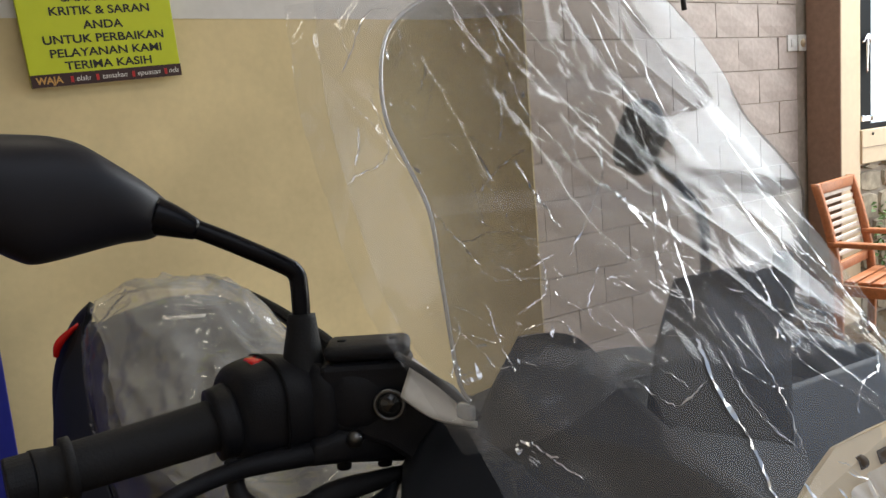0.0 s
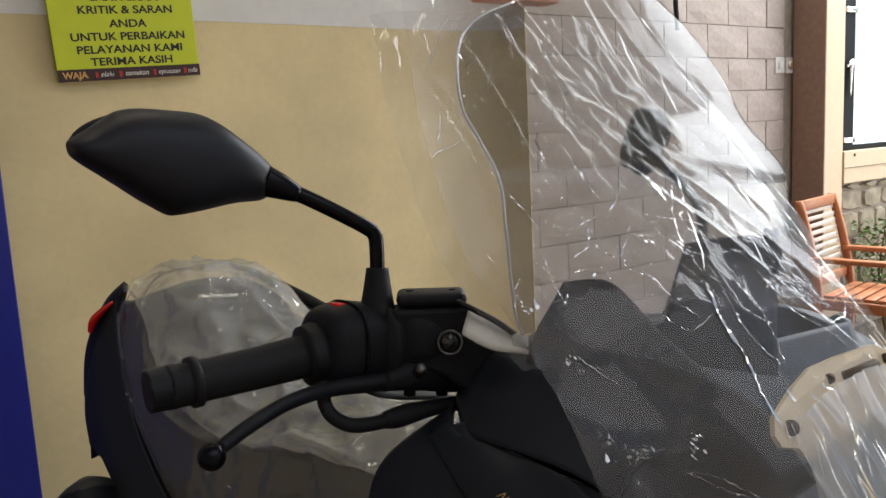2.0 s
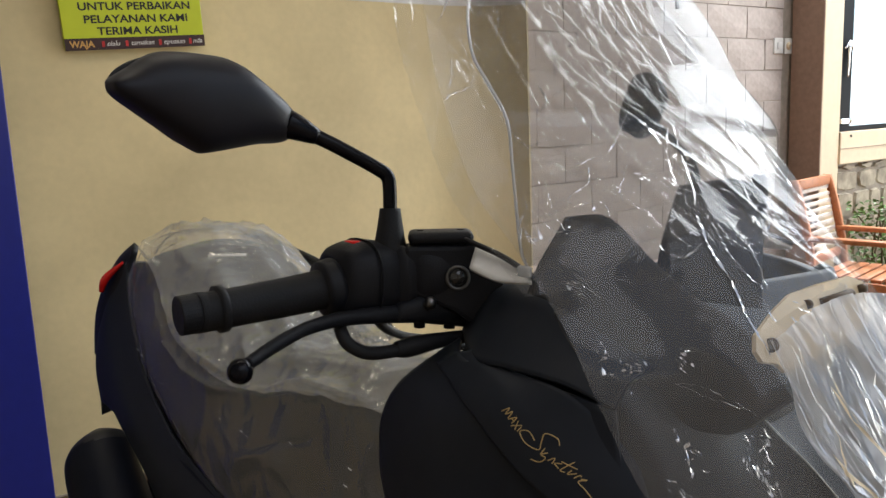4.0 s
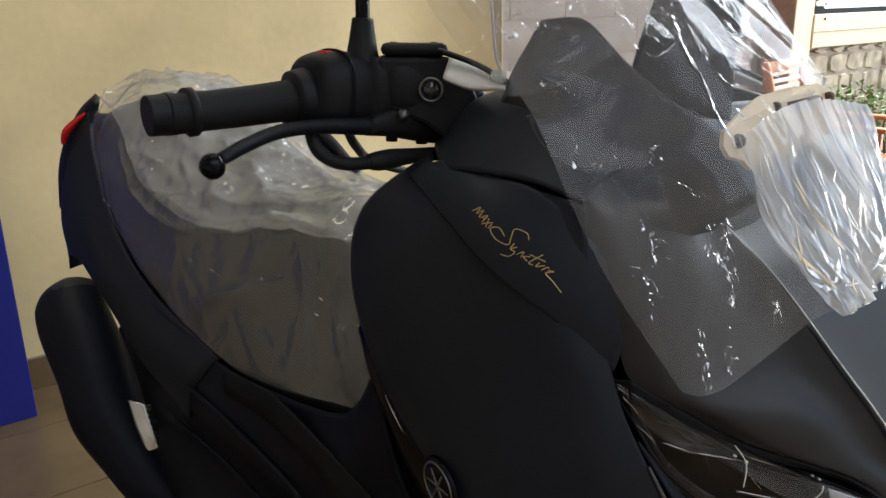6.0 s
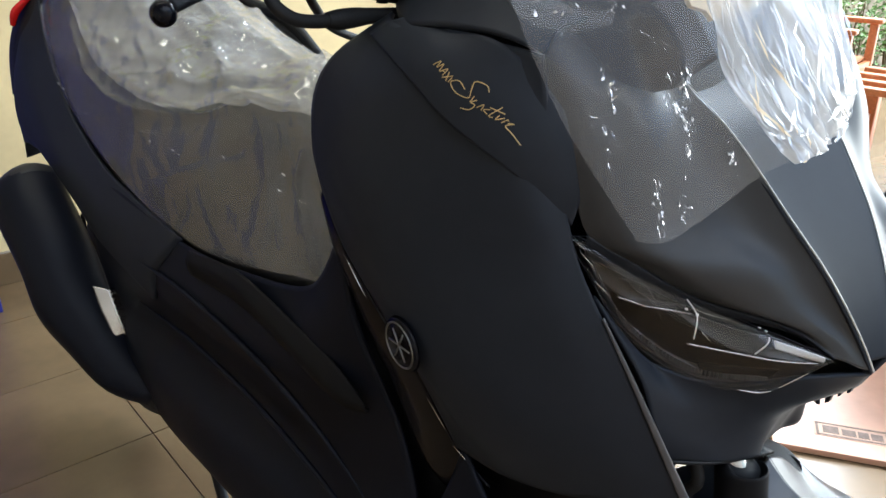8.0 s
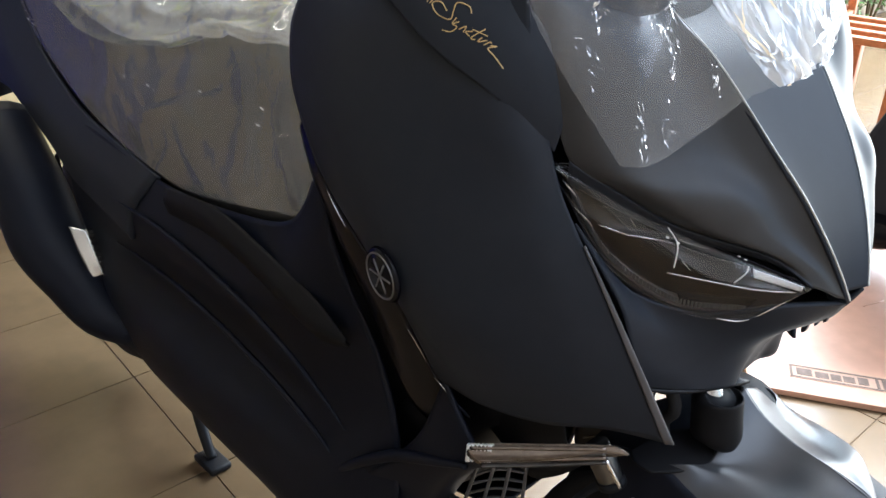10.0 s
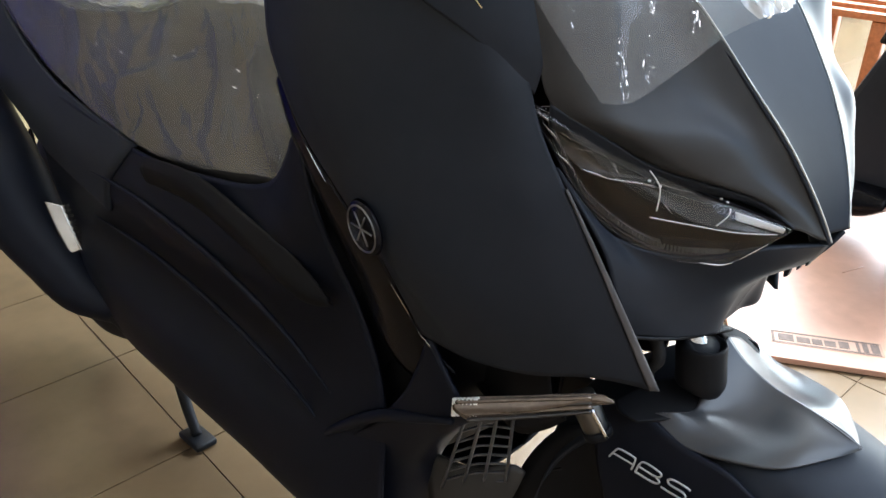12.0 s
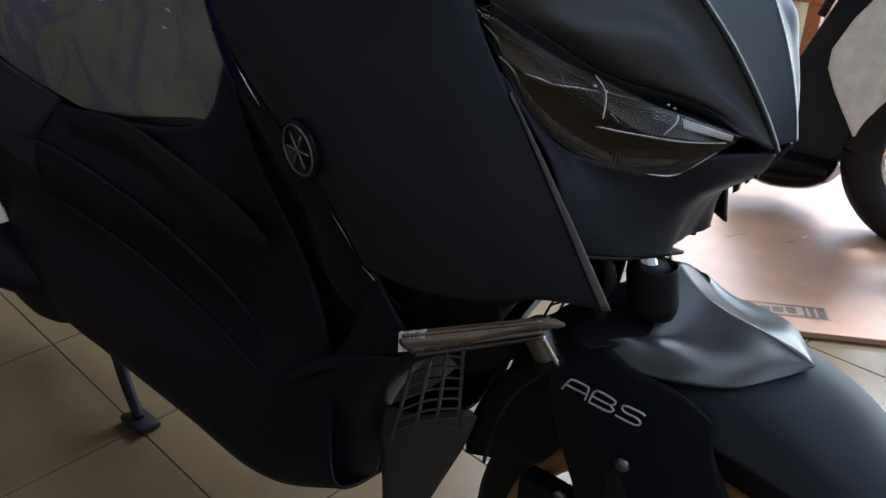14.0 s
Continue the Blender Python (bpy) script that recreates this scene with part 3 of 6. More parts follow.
for side in (False, True):
    s = 1 if side else -1
    strip = part("gloss_strip", patch([[(-.412, -.244, .875), (-.386, -.247, .832), (-.339, -.244, .785), (-.291, -.232, .73), (-.272, -.199, .651), (-.236, -.185, .615)],
                                       [(-.428, -.238, .86), (-.405, -.238, .812), (-.36, -.236, .76), (-.318, -.222, .70), (-.295, -.197, .632), (-.262, -.182, .598)],
                                       [(-.44, -.21, .85), (-.43, -.21, .80), (-.395, -.21, .735), (-.352, -.202, .67), (-.32, -.188, .60), (-.285, -.175, .57)]], 10, 40, side),
                 GLOSS, scooter, "gloss black strip with a round badge", thick=.003)
    # short bright tubes stand in for glints along the edge of the strip
    for a, b, c in (((-.372, .2475, .817), (-.358, .2475, .803), (-.346, .2465, .790)), ((-.281, .227, .708), (-.2765, .217, .688), (-.274, .208, .670)), ((-.268, .203, .654), (-.258, .1955, .640), (-.248, .190, .626))):
        part("strip_glint", tube([(p[0], s * (p[1] + .0012), p[2]) for p in (a, b, c)], [.0002, .0008, .0002], 6, 12), REFLECT, strip)
    bm = bmesh.new()
    bmesh.ops.create_cone(bm, cap_ends=True, segments=40, radius1=.026, radius2=.0235, depth=.004)
    bm2 = tube([(.021 * math.cos(a), .021 * math.sin(a), .002) for a in (i * math.pi / 12 for i in range(25))], .0010, 8, 48, False)
    face = Matrix.Translation((-.290, s * .2535, .767)) @ Vector((-.15, s, -.12)).to_track_quat("Z", "Y").to_matrix().to_4x4()
    badge = part("badge", bm, GLOSS, strip, m=face)
    part("badge_ring", bm2, BADGE, strip, "dull chrome ring", m=face)
    for k in range(3):
        part("badge_bar", tube([(-.016 * math.cos(k * math.pi / 3), -.016 * math.sin(k * math.pi / 3), .0022),
                                (.016 * math.cos(k * math.pi / 3), .016 * math.sin(k * math.pi / 3), .0022)], .0010, 6, 4), BADGE, strip, m=face)
    part("side_body", patch([SIDE_BODY_ROW_1, SIDE_BODY_ROW_2, SIDE_BODY_ROW_3, SIDE_BODY_ROW_4, SIDE_BODY_ROW_5, SIDE_BODY_ROW_6], 40, 50, side), SKIRT, scooter, thick=.004)
    part("footboard_trim", patch([[(-.772, -.205, .691), (-.644, -.207, .704), (-.519, -.210, .684), (-.440, -.213, .668), (-.392, -.210, .640)],
                                  [(-.772, -.211, .676), (-.644, -.216, .686), (-.519, -.221, .662), (-.440, -.222, .642), (-.392, -.211, .634)],
                                  [(-.772, -.205, .655), (-.644, -.207, .660), (-.519, -.208, .634), (-.440, -.209, .618), (-.392, -.205, .628)]], 8, 30, side), BLACK, scooter, "black step edge", thick=.004)
    for lift_, drop in ((.0, .0), (-.012, -.085)):
        part("body_crease", tube([(x, s * (y + lift_), z + drop) for x, y, z in ((-.98, .203, .62), (-.80, .208, .625), (-.62, .210, .605), (-.48, .208, .565), (-.40, .202, .515))], [.001, .0035, .004, .0035, .001], 8, 40), SKIRT, scooter)
    part("lower_cowl", patch([[(-.262, -.197, .652), (-.29, -.195, .575), (-.345, -.188, .50), (-.42, -.186, .41), (-.46, -.18, .31)],
                              [(-.225, -.198, .61), (-.25, -.198, .565), (-.315, -.193, .515), (-.40, -.185, .42), (-.42, -.175, .31)],
                              [(-.205, -.18, .575), (-.245, -.178, .54), (-.30, -.165, .46), (-.33, -.155, .40), (-.36, -.14, .31)],
                              [(-.19, -.12, .59), (-.25, -.12, .53), (-.30, -.12, .45), (-.31, -.12, .39), (-.34, -.10, .31)]], 20, 24, side), SKIRT, scooter, thick=.004)
    part("flare", tube([(-.452, s * .187, .41), (-.40, s * .193, .462), (-.33, s * .196, .52), (-.27, s * .197, .552), (-.225, s * .197, .572)], [.003, .006, .007, .006, .003], 10), SKIRT, scooter)
    part("tail_cowl", patch([TAIL_COWL_ROW_1, TAIL_COWL_ROW_2, TAIL_COWL_ROW_3, TAIL_COWL_ROW_4], 20, 36, side), MATTE, scooter, thick=.006)
    part("tail_side", patch([[(-1.498, -.115, .965), (-1.55, -.14, .90), (-1.586, -.15, .80), (-1.565, -.155, .635)],
                             [(-1.51, 0, .955), (-1.58, 0, .90), (-1.62, 0, .80), (-1.60, 0, .66)]], 6, 16, side), MATTE, scooter, thick=.004)
    tail = part("tail_lamp", tube([(-1.508, s * .118, .962), (-1.534, s * .146, .928), (-1.546, s * .152, .90)], [.003, .008, .005], 10), RED_LENS, scooter, "red tail lamp corner")
    part("grab_rail", patch([[(-1.518, -.092, 1.0), (-1.545, -.118, .965), (-1.575, -.14, .905), (-1.594, -.152, .84), (-1.596, -.156, .76)],
                             [(-1.498, -.102, .995), (-1.52, -.124, .955), (-1.54, -.142, .90), (-1.56, -.154, .84), (-1.575, -.158, .76)],
                             [(-1.488, -.108, .985), (-1.49, -.12, .93), (-1.50, -.14, .86), (-1.53, -.156, .80), (-1.56, -.16, .75)]] if not side else
                            [[(-1.537, -.150, 1.018), (-1.43, -.172, 1.004), (-1.30, -.18, .985), (-1.2, -.176, .972), (-1.08, -.17, .955), (-.98, -.168, .90)],
                             [(-1.530, -.150, 1.010), (-1.43, -.182, .990), (-1.30, -.192, .965), (-1.2, -.188, .948), (-1.08, -.18, .925), (-.98, -.175, .87)],
                             [(-1.528, -.150, 1.004), (-1.43, -.172, .982), (-1.30, -.18, .955), (-1.2, -.176, .936), (-1.08, -.168, .912), (-.98, -.165, .86)]],
                            8, 24, side), PLASTIC, scooter, "black moulded grab rail", thick=.012)
SEAT_ROWS_ROW_1 = [(-1.455, -.125, .88), (-1.30, -.155, .80), (-1.06, -.178, .725), (-.81, -.188, .69), (-.63, -.188, .705), (-.48, -.178, .735)]
SEAT_ROWS_ROW_2 = [(-1.455, -.122, .935), (-1.30, -.150, .86), (-1.1, -.17, .80), (-.85, -.178, .785), (-.65, -.165, .80), (-.5, -.15, .82)]
SEAT_ROWS_ROW_3 = [(-1.44, -.10, .985), (-1.30, -.12, .955), (-1.12, -.145, .872), (-.9, -.148, .845), (-.7, -.138, .868), (-.53, -.12, .895)]
SEAT_ROWS_ROW_4 = [(-1.43, -.05, 1.005), (-1.30, -.05, 1.018), (-1.12, -.08, .925), (-.9, -.08, .885), (-.7, -.07, .905), (-.52, -.06, .918)]
SEAT_ROWS_ROW_5 = [(-1.42, .02, 1.012), (-1.29, .03, 1.032), (-1.12, .02, .955), (-.9, .02, .90), (-.7, .02, .91), (-.5, .01, .92)]
SEAT_ROWS_ROW_6 = [(-1.43, .09, 1.0), (-1.28, .11, 1.01), (-1.12, .12, .945), (-.9, .11, .895), (-.7, .10, .90), (-.5, .08, .91)]
SEAT_ROWS_ROW_7 = [(-1.45, .15, .95), (-1.28, .175, .93), (-1.1, .18, .88), (-.9, .17, .84), (-.7, .15, .84), (-.5, .12, .86)]
SEAT_ROWS_ROW_8 = [(-1.46, .16, .87), (-1.28, .19, .80), (-1.06, .2, .73), (-.9, .2, .70), (-.7, .19, .70), (-.48, .18, .74)]
seat_rows = [SEAT_ROWS_ROW_1, SEAT_ROWS_ROW_2, SEAT_ROWS_ROW_3, SEAT_ROWS_ROW_4, SEAT_ROWS_ROW_5, SEAT_ROWS_ROW_6, SEAT_ROWS_ROW_7, SEAT_ROWS_ROW_8]
part("seat", patch([[(x, y * .935, z - .015) for x, y, z in r] for r in seat_rows], 40, 50), SEAT, scooter, thick=.004)
part("inner_body", loft([[(x, w * math.sin(a), z0 + (z1 - z0) * (.5 - .5 * math.cos(a))) for a in (k * math.pi / 8 for k in range(16))]
                         for x, w, z0, z1 in ((-1.48, .125, .72, .90), (-1.40, .135, .70, .88), (-1.25, .155, .68, .80), (-1.10, .15, .55, .74), (-.9, .15, .30, .72), (-.6, .15, .30, .72), (-.42, .17, .32, .84),
                                              (-.34, .18, .42, .99), (-.26, .17, .52, 1.0), (-.22, .12, .60, .97))]), BLACK, scooter)
part("under_tray", loft([[(x, w * math.sin(a), z0 + (z1 - z0) * (.5 - .5 * math.cos(a))) for a in (k * math.pi / 8 for k in range(16))]
                         for x, w, z0, z1 in ((-.40, .15, .34, .74), (-.33, .165, .40, .72), (-.26, .17, .52, .70), (-.22, .16, .56, .695), (-.185, .12, .60, .69))]), BLACK, scooter)
part("dash_liner", loft([[(x, w * math.sin(a), z0 + (z1 - z0) * (.5 - .5 * math.cos(a))) for a in (k * math.pi / 8 for k in range(16))]
                         for x, w, z0, z1 in ((-.375, .15, .96, 1.055), (-.33, .205, .95, 1.07), (-.27, .215, .94, 1.07), (-.20, .205, .93, 1.04), (-.16, .15, .92, .99))]), BLACK, scooter)
part("nose_liner", loft([[(x, w * math.sin(a), z0 + (z1 - z0) * (.5 - .5 * math.cos(a))) for a in (k * math.pi / 8 for k in range(16))]
                         for x, w, z0, z1 in ((-.26, .17, .62, 1.02), (-.19, .165, .68, .98), (-.14, .10, .69, .93), (-.08, .05, .72, .88), (-.04, .02, .77, .84))]), BLACK, scooter)

# exhaust and what stands on the floor
muf = part("muffler", loft([[(cx + r * .75 * math.cos(a) * .7, cy + r * math.sin(a) * .95, cz + r * .75 * math.cos(a)) for a in (k * math.pi / 10 for k in range(20))]
                            for cx, cy, cz, r in ((-1.342, -.228, .664, .03), (-1.322, -.232, .644, .060), (-1.285, -.235, .609, .066), (-1.222, -.229, .541, .066),
                                                  (-1.18, -.223, .468, .066), (-1.12, -.207, .41, .056), (-1.06, -.19, .36, .045), (-1.0, -.16, .34, .03))]), SKIRT, scooter,
           "black muffler with a serrated steel guard")
part("end_cap", loft([[(cx + r * .75 * math.cos(a) * .7, cy + r * math.sin(a) * .95, cz + r * .75 * math.cos(a)) for a in (k * math.pi / 10 for k in range(20))]
                      for cx, cy, cz, r in ((-1.348, -.226, .670, .02), (-1.33, -.229, .652, .055), (-1.315, -.231, .637, .064))]), MATTE_SHEEN, muf)
part("heat_guard", patch([[(-1.118, -.212, .520), (-1.098, -.208, .475), (-1.082, -.20, .432)], [(-1.100, -.190, .513), (-1.080, -.186, .470), (-1.072, -.182, .44)]], 4, 16), STEEL, muf,
     "pale steel heat guard", thick=.002)
for k in range(11):
    p = cr([(-1.099, -.189, .513), (-1.079, -.185, .470), (-1.071, -.181, .44)], k / 10)
    part("guard_tooth", box(p[0] - .002, p[0] + .007, p[1] - .004, p[1] + .006, p[2] - .002, p[2] + .0025), STEEL, muf, smooth=False)
part("exhaust_pipe", tube([(-1.02, -.17, .345), (-.9, -.14, .30), (-.75, -.10, .30)], .018, 12), PLASTIC, scooter)
part("spring", tube([(-1.262 + .012 * k / 36 + .006 * math.sin(k * .9), -.165, .600 - .0012 * k + .006 * math.cos(k * .9)) for k in range(36)], .0018, 6, 140), PLASTIC, scooter)
part("engine_case", loft([[(x, w * math.sin(a), zc + h * math.cos(a)) for a in (k * math.pi / 8 for k in range(16))]
                          for x, w, zc, h in ((-1.40, .05, .28, .05), (-1.32, .13, .32, .09), (-1.15, .15, .34, .09), (-.95, .13, .36, .10), (-.8, .08, .38, .08))]), BLACK, scooter)


def wheel(x, z, r, tr, rim, parent):
    ring = lambda rad, k=24: [(x + rad * math.cos(a), 0, z + rad * math.sin(a)) for a in (i * 2 * math.pi / k for i in range(k + 1))]
    ty = part("tyre", tube(ring(r - tr), tr, 18, 96, False), RUBBER, parent)
    for v in (-.020, .020):
        part("rim", tube([(px, v, pz) for px, _, pz in ring(r - 1.9 * tr)], [.014] * 25, 12, 72, False), rim, parent, "gold painted alloy rim")
    for k in range(10):
        a = 2 * math.pi * k / 10 + .15
        b = a + .16 * (1 if k % 2 else -1)
        part("spoke", tube([(x + .03 * math.cos(a), .01, z + .03 * math.sin(a)), (x + (r - 1.9 * tr) * math.cos(b), .012, z + (r - 1.9 * tr) * math.sin(b))], [.014, .009], 8), rim, parent)
    part("hub", tube([(x, -.05, z), (x, .05, z)], .035, 16, 2), rim, parent)
    part("brake_disc", tube([(x, -.058, z), (x, -.054, z)], .105, 32, 1), STEEL, parent)
    return ty


wheel(.01, .262, .262, .031, GOLD, scooter)
wheel(-1.39, .325, .255, .06, GOLD, scooter)
for v in (-.085, .085):
    part("fork_leg", tube([(.01, v, .262), (-.035, v * .98, .45), (-.06, v * .9, .585)], [.024, .024, .021], 14), PLASTIC, scooter)
part("fork_boot", tube([(-.056, -.055, .636), (-.056, -.055, .640), (-.059, -.055, .658), (-.062, -.055, .676), (-.062, -.055, .679)], [.019, .0225, .0225, .0222, .016], 24, 24), BLACK, scooter)
part("fork_tube", tube([(-.066, -.055, .668), (-.087, -.055, .705)], .012, 16), STEEL, scooter, "bright steel fork tube")
part("brake_hose", tube([(-.10, -.09, .70), (-.085, -.085, .665), (-.095, -.08, .64), (-.09, -.07, .60)], .006, 8), RUBBER, scooter)
part("caliper", box(-.16, -.09, -.075, -.045, .33, .40, .006), BLACK, scooter)
for p in ((-.107, -.072, .404), (-.035, -.104, .506), (-.10, -.075, .375)):
    part("bolt", tube([p, (p[0], p[1] - .006, p[2])], .007, 6, 2), BADGE, scooter)
part("wheel_well", patch([[(.01 + .285 * math.cos(a), y, .262 + .285 * math.sin(a)) for a in (radians(d) for d in (98, 110, 122, 134, 146, 156))]
                          for y in (-.088, -.06, 0, .06, .088)], 12, 20), BLACK, scooter, "black inner fender", thick=.003)
for side in (False, True):
    part("well_flange", patch([[(-.12, -.088, .565), (-.165, -.088, .545), (-.197, -.088, .50), (-.219, -.088, .444), (-.226, -.080, .395)],
                               [(-.09, -.090, .52), (-.10, -.090, .50), (-.11, -.088, .47), (-.13, -.086, .44), (-.16, -.080, .42)]], 5, 14, side), BLACK, scooter, thick=.003)
    part("belly_panel", patch([[(-.255, -.175, .66), (-.22, -.168, .665), (-.19, -.155, .67), (-.165, -.14, .668)], [(-.245, -.155, .60), (-.215, -.15, .602), (-.185, -.138, .60), (-.165, -.125, .60)],
                               [(-.235, -.125, .55), (-.205, -.12, .53), (-.18, -.108, .54), (-.16, -.10, .56)]], 8, 14, side), BLACK, scooter, thick=.003)
# front fender: lower shell, side guard with lettering, and the raised wing
FENDER_ROW_1 = [(-.20, -.085, .40), (-.17, -.092, .50), (-.10, -.095, .575), (-.02, -.095, .56), (.05, -.09, .548), (.12, -.083, .525), (.20, -.06, .46), (.26, -.03, .37)]
FENDER_ROW_2 = [(-.215, -.05, .45), (-.18, -.06, .54), (-.10, -.07, .61), (-.02, -.07, .603), (.05, -.065, .592), (.13, -.06, .558), (.21, -.04, .48), (.27, -.02, .375)]
FENDER_ROW_3 = [(-.22, 0, .46), (-.185, 0, .555), (-.10, 0, .62), (-.02, 0, .617), (.06, .004, .606), (.14, .004, .568), (.215, 0, .488), (.275, 0, .378)]
FENDER_ROW_4 = [(-.215, .05, .45), (-.18, .06, .54), (-.10, .07, .61), (-.02, .07, .603), (.05, .065, .592), (.13, .06, .558), (.21, .04, .48), (.27, .02, .375)]
FENDER_ROW_5 = [(-.20, .085, .40), (-.17, .092, .50), (-.10, .095, .575), (-.02, .095, .56), (.05, .09, .548), (.12, .083, .525), (.20, .06, .46), (.26, .03, .37)]
part("fender", patch([FENDER_ROW_1, FENDER_ROW_2, FENDER_ROW_3, FENDER_ROW_4, FENDER_ROW_5], 28, 48),
     MATTE, scooter, "matte black fender with a raised grey wing", thick=.004)
WING_ROW_1 = [(-.084, -.1, .611), (-.050, -.101, .599), (-.008, -.092, .601), (.033, -.072, .6045), (.060, -.03, .607), (.074, .0, .608)]
WING_ROW_2 = [(-.062, -.088, .618), (-.036, -.078, .612), (.0, -.068, .606), (.034, -.05, .611), (.060, -.02, .611), (.074, .0, .609)]
WING_ROW_3 = [(-.050, -.066, .619), (-.030, -.05, .616), (.002, -.04, .612), (.034, -.03, .616), (.060, -.012, .613), (.074, .0, .6095)]
WING_ROW_4 = [(-.058, -.03, .648), (-.035, -.022, .632), (-.004, -.015, .623), (.03, -.01, .621), (.058, -.004, .615), (.074, .0, .610)]
WING_ROW_5 = [(-.060, .0, .662), (-.036, .0, .642), (-.004, .0, .630), (.03, .001, .624), (.058, .002, .617), (.074, .0, .6105)]
for side in (False, True):
    part("fork_guard", patch([[(-.135, -.096, .60), (-.085, -.101, .612), (-.045, -.101, .60), (.0, -.096, .592), (.03, -.092, .575)],
                              [(-.118, -.103, .53), (-.085, -.105, .535), (-.04, -.105, .53), (.005, -.101, .535), (.036, -.095, .545)],
                              [(-.080, -.10, .44), (-.062, -.102, .44), (-.03, -.102, .44), (.015, -.10, .45), (.058, -.090, .50)],
                              [(-.050, -.095, .34), (-.036, -.096, .34), (-.01, -.096, .34), (.03, -.094, .35), (.066, -.086, .42)]], 18, 22, side), SKIRT, scooter, thick=.004)
    part("wing", patch([WING_ROW_1, WING_ROW_2, WING_ROW_3, WING_ROW_4, WING_ROW_5], 30, 36, side), WINGGREY, scooter, "satin grey metallic wing", thick=.003)


def lettering(text, size, m, material, parent, name="lettering", extrude=.0004, bold=0.0, shear=0.0):
    cu = bpy.data.curves.new(name, "FONT")
    cu.body, cu.size, cu.extrude, cu.align_x, cu.align_y, cu.offset, cu.shear = text, size, extrude, "CENTER", "CENTER", bold, shear
    tmp = bpy.data.objects.new(name, cu)
    me = bpy.data.meshes.new_from_object(tmp)
    bpy.data.objects.remove(tmp)
    me.materials.append(material)
    ob = new(name, me)
    if parent:
        ob.parent = parent
    ob.matrix_local = m
    return ob


def frame_m(origin, right, up):
    """A matrix whose x is right and y is up, at origin."""
    r = Vector(right).normalized()
    n = r.cross(Vector(up)).normalized()
    u = n.cross(r)
    mm = Matrix((r, u, n)).transposed().to_4x4()
    mm.translation = origin
    return mm


# the three letters as rounded strokes, leaning forward
LETTER_M = frame_m((-.0645, -.1098, .5615), (.082, 0, -.002), (.012, 0, .03))
for stroke in ([(0, 0), (.10, .8), (.25, 1), (.72, 1), (.86, .85), (.92, 0)], [(.06, .42), (.90, .42)], [(1.08, 0), (1.12, 1), (1.74, 1), (1.90, .8), (1.76, .52), (1.10, .52)],
               [(1.76, .52), (1.96, .27), (1.80, 0), (1.08, 0)], [(2.96, .9), (2.84, 1), (2.32, 1), (2.16, .78), (2.32, .53), (2.80, .50), (2.96, .25), (2.80, 0), (2.10, 0)]):
    part("abs_letter", tube([((u / 3 - .5) * .078 + .004 * v, (v - .5) * .0145, 0) for u, v in stroke], .0010, 6, 8 * len(stroke)), SILVER_INK, scooter, "silver ABS lettering", m=LETTER_M)
for side in (False, True):
    part("fender_scoop", patch([[(-.112, -.103, .611), (-.097, -.072, .624), (-.077, -.045, .630), (-.058, -.036, .630)],
                                [(-.100, -.112, .610), (-.082, -.090, .617), (-.065, -.066, .623), (-.050, -.046, .625)],
                                [(-.082, -.112, .609), (-.066, -.098, .612), (-.052, -.078, .615), (-.044, -.058, .618)]], 8, 16, side), BLACK, scooter, "black recess behind the wing", thick=.002)
# gold script on the upper skin, drawn as flowing strokes
SCRIPT_ROW_1 = [(0, .9), (.02, 1.06), (.05, .92), (.07, 1.06), (.10, .90)]
SCRIPT_ROW_2 = [(.11, .90), (.145, 1.04), (.165, .88)]
SCRIPT_ROW_3 = [(.12, .95), (.165, .95)]
SCRIPT_ROW_4 = [(.18, 1.02), (.235, .84)]
SCRIPT_ROW_5 = [(.24, 1.00), (.18, .84)]
SCRIPT_ROW_6 = [(.25, .97), (.26, .85)]
SCRIPT_ROW_7 = [(.56, .96), (.47, 1.10), (.34, 1.0), (.40, .72), (.46, .46), (.30, .36), (.14, .52), (.20, .72), (.34, .62)]
SCRIPT_ROW_8 = [(.47, .62), (.49, .46)]
SCRIPT_ROW_9 = [(.52, .58), (.50, .46), (.55, .46), (.55, .30), (.48, .22)]
SCRIPT_ROW_10 = [(.58, .44), (.60, .58), (.63, .44)]
SCRIPT_ROW_11 = [(.68, .56), (.64, .48), (.70, .44)]
SCRIPT_ROW_12 = [(.73, .74), (.72, .44), (.76, .44)]
SCRIPT_ROW_13 = [(.66, .60), (.80, .64)]
SCRIPT_ROW_14 = [(.78, .56), (.79, .44), (.83, .56)]
SCRIPT_ROW_15 = [(.85, .44), (.86, .56), (.88, .54)]
SCRIPT_ROW_16 = [(.89, .50), (.93, .54), (.90, .42), (1.0, .34), (1.14, .20)]
script = [SCRIPT_ROW_1, SCRIPT_ROW_2, SCRIPT_ROW_3, SCRIPT_ROW_4, SCRIPT_ROW_5, SCRIPT_ROW_6, SCRIPT_ROW_7, SCRIPT_ROW_8, SCRIPT_ROW_9, SCRIPT_ROW_10, SCRIPT_ROW_11, SCRIPT_ROW_12, SCRIPT_ROW_13, SCRIPT_ROW_14, SCRIPT_ROW_15, SCRIPT_ROW_16]
from mathutils.bvhtree import BVHTree
skins = []
for o in scooter.children_recursive:
    if o.name in ("front_side_panel", "upper_skin"):
        b_ = bmesh.new()
        b_.from_mesh(o.data)
        skins.append(BVHTree.FromBMesh(b_))
        b_.free()
SA, SB = Vector((.086, -.037)) / 199, Vector((.036, .034)) / 100   # along and across the script
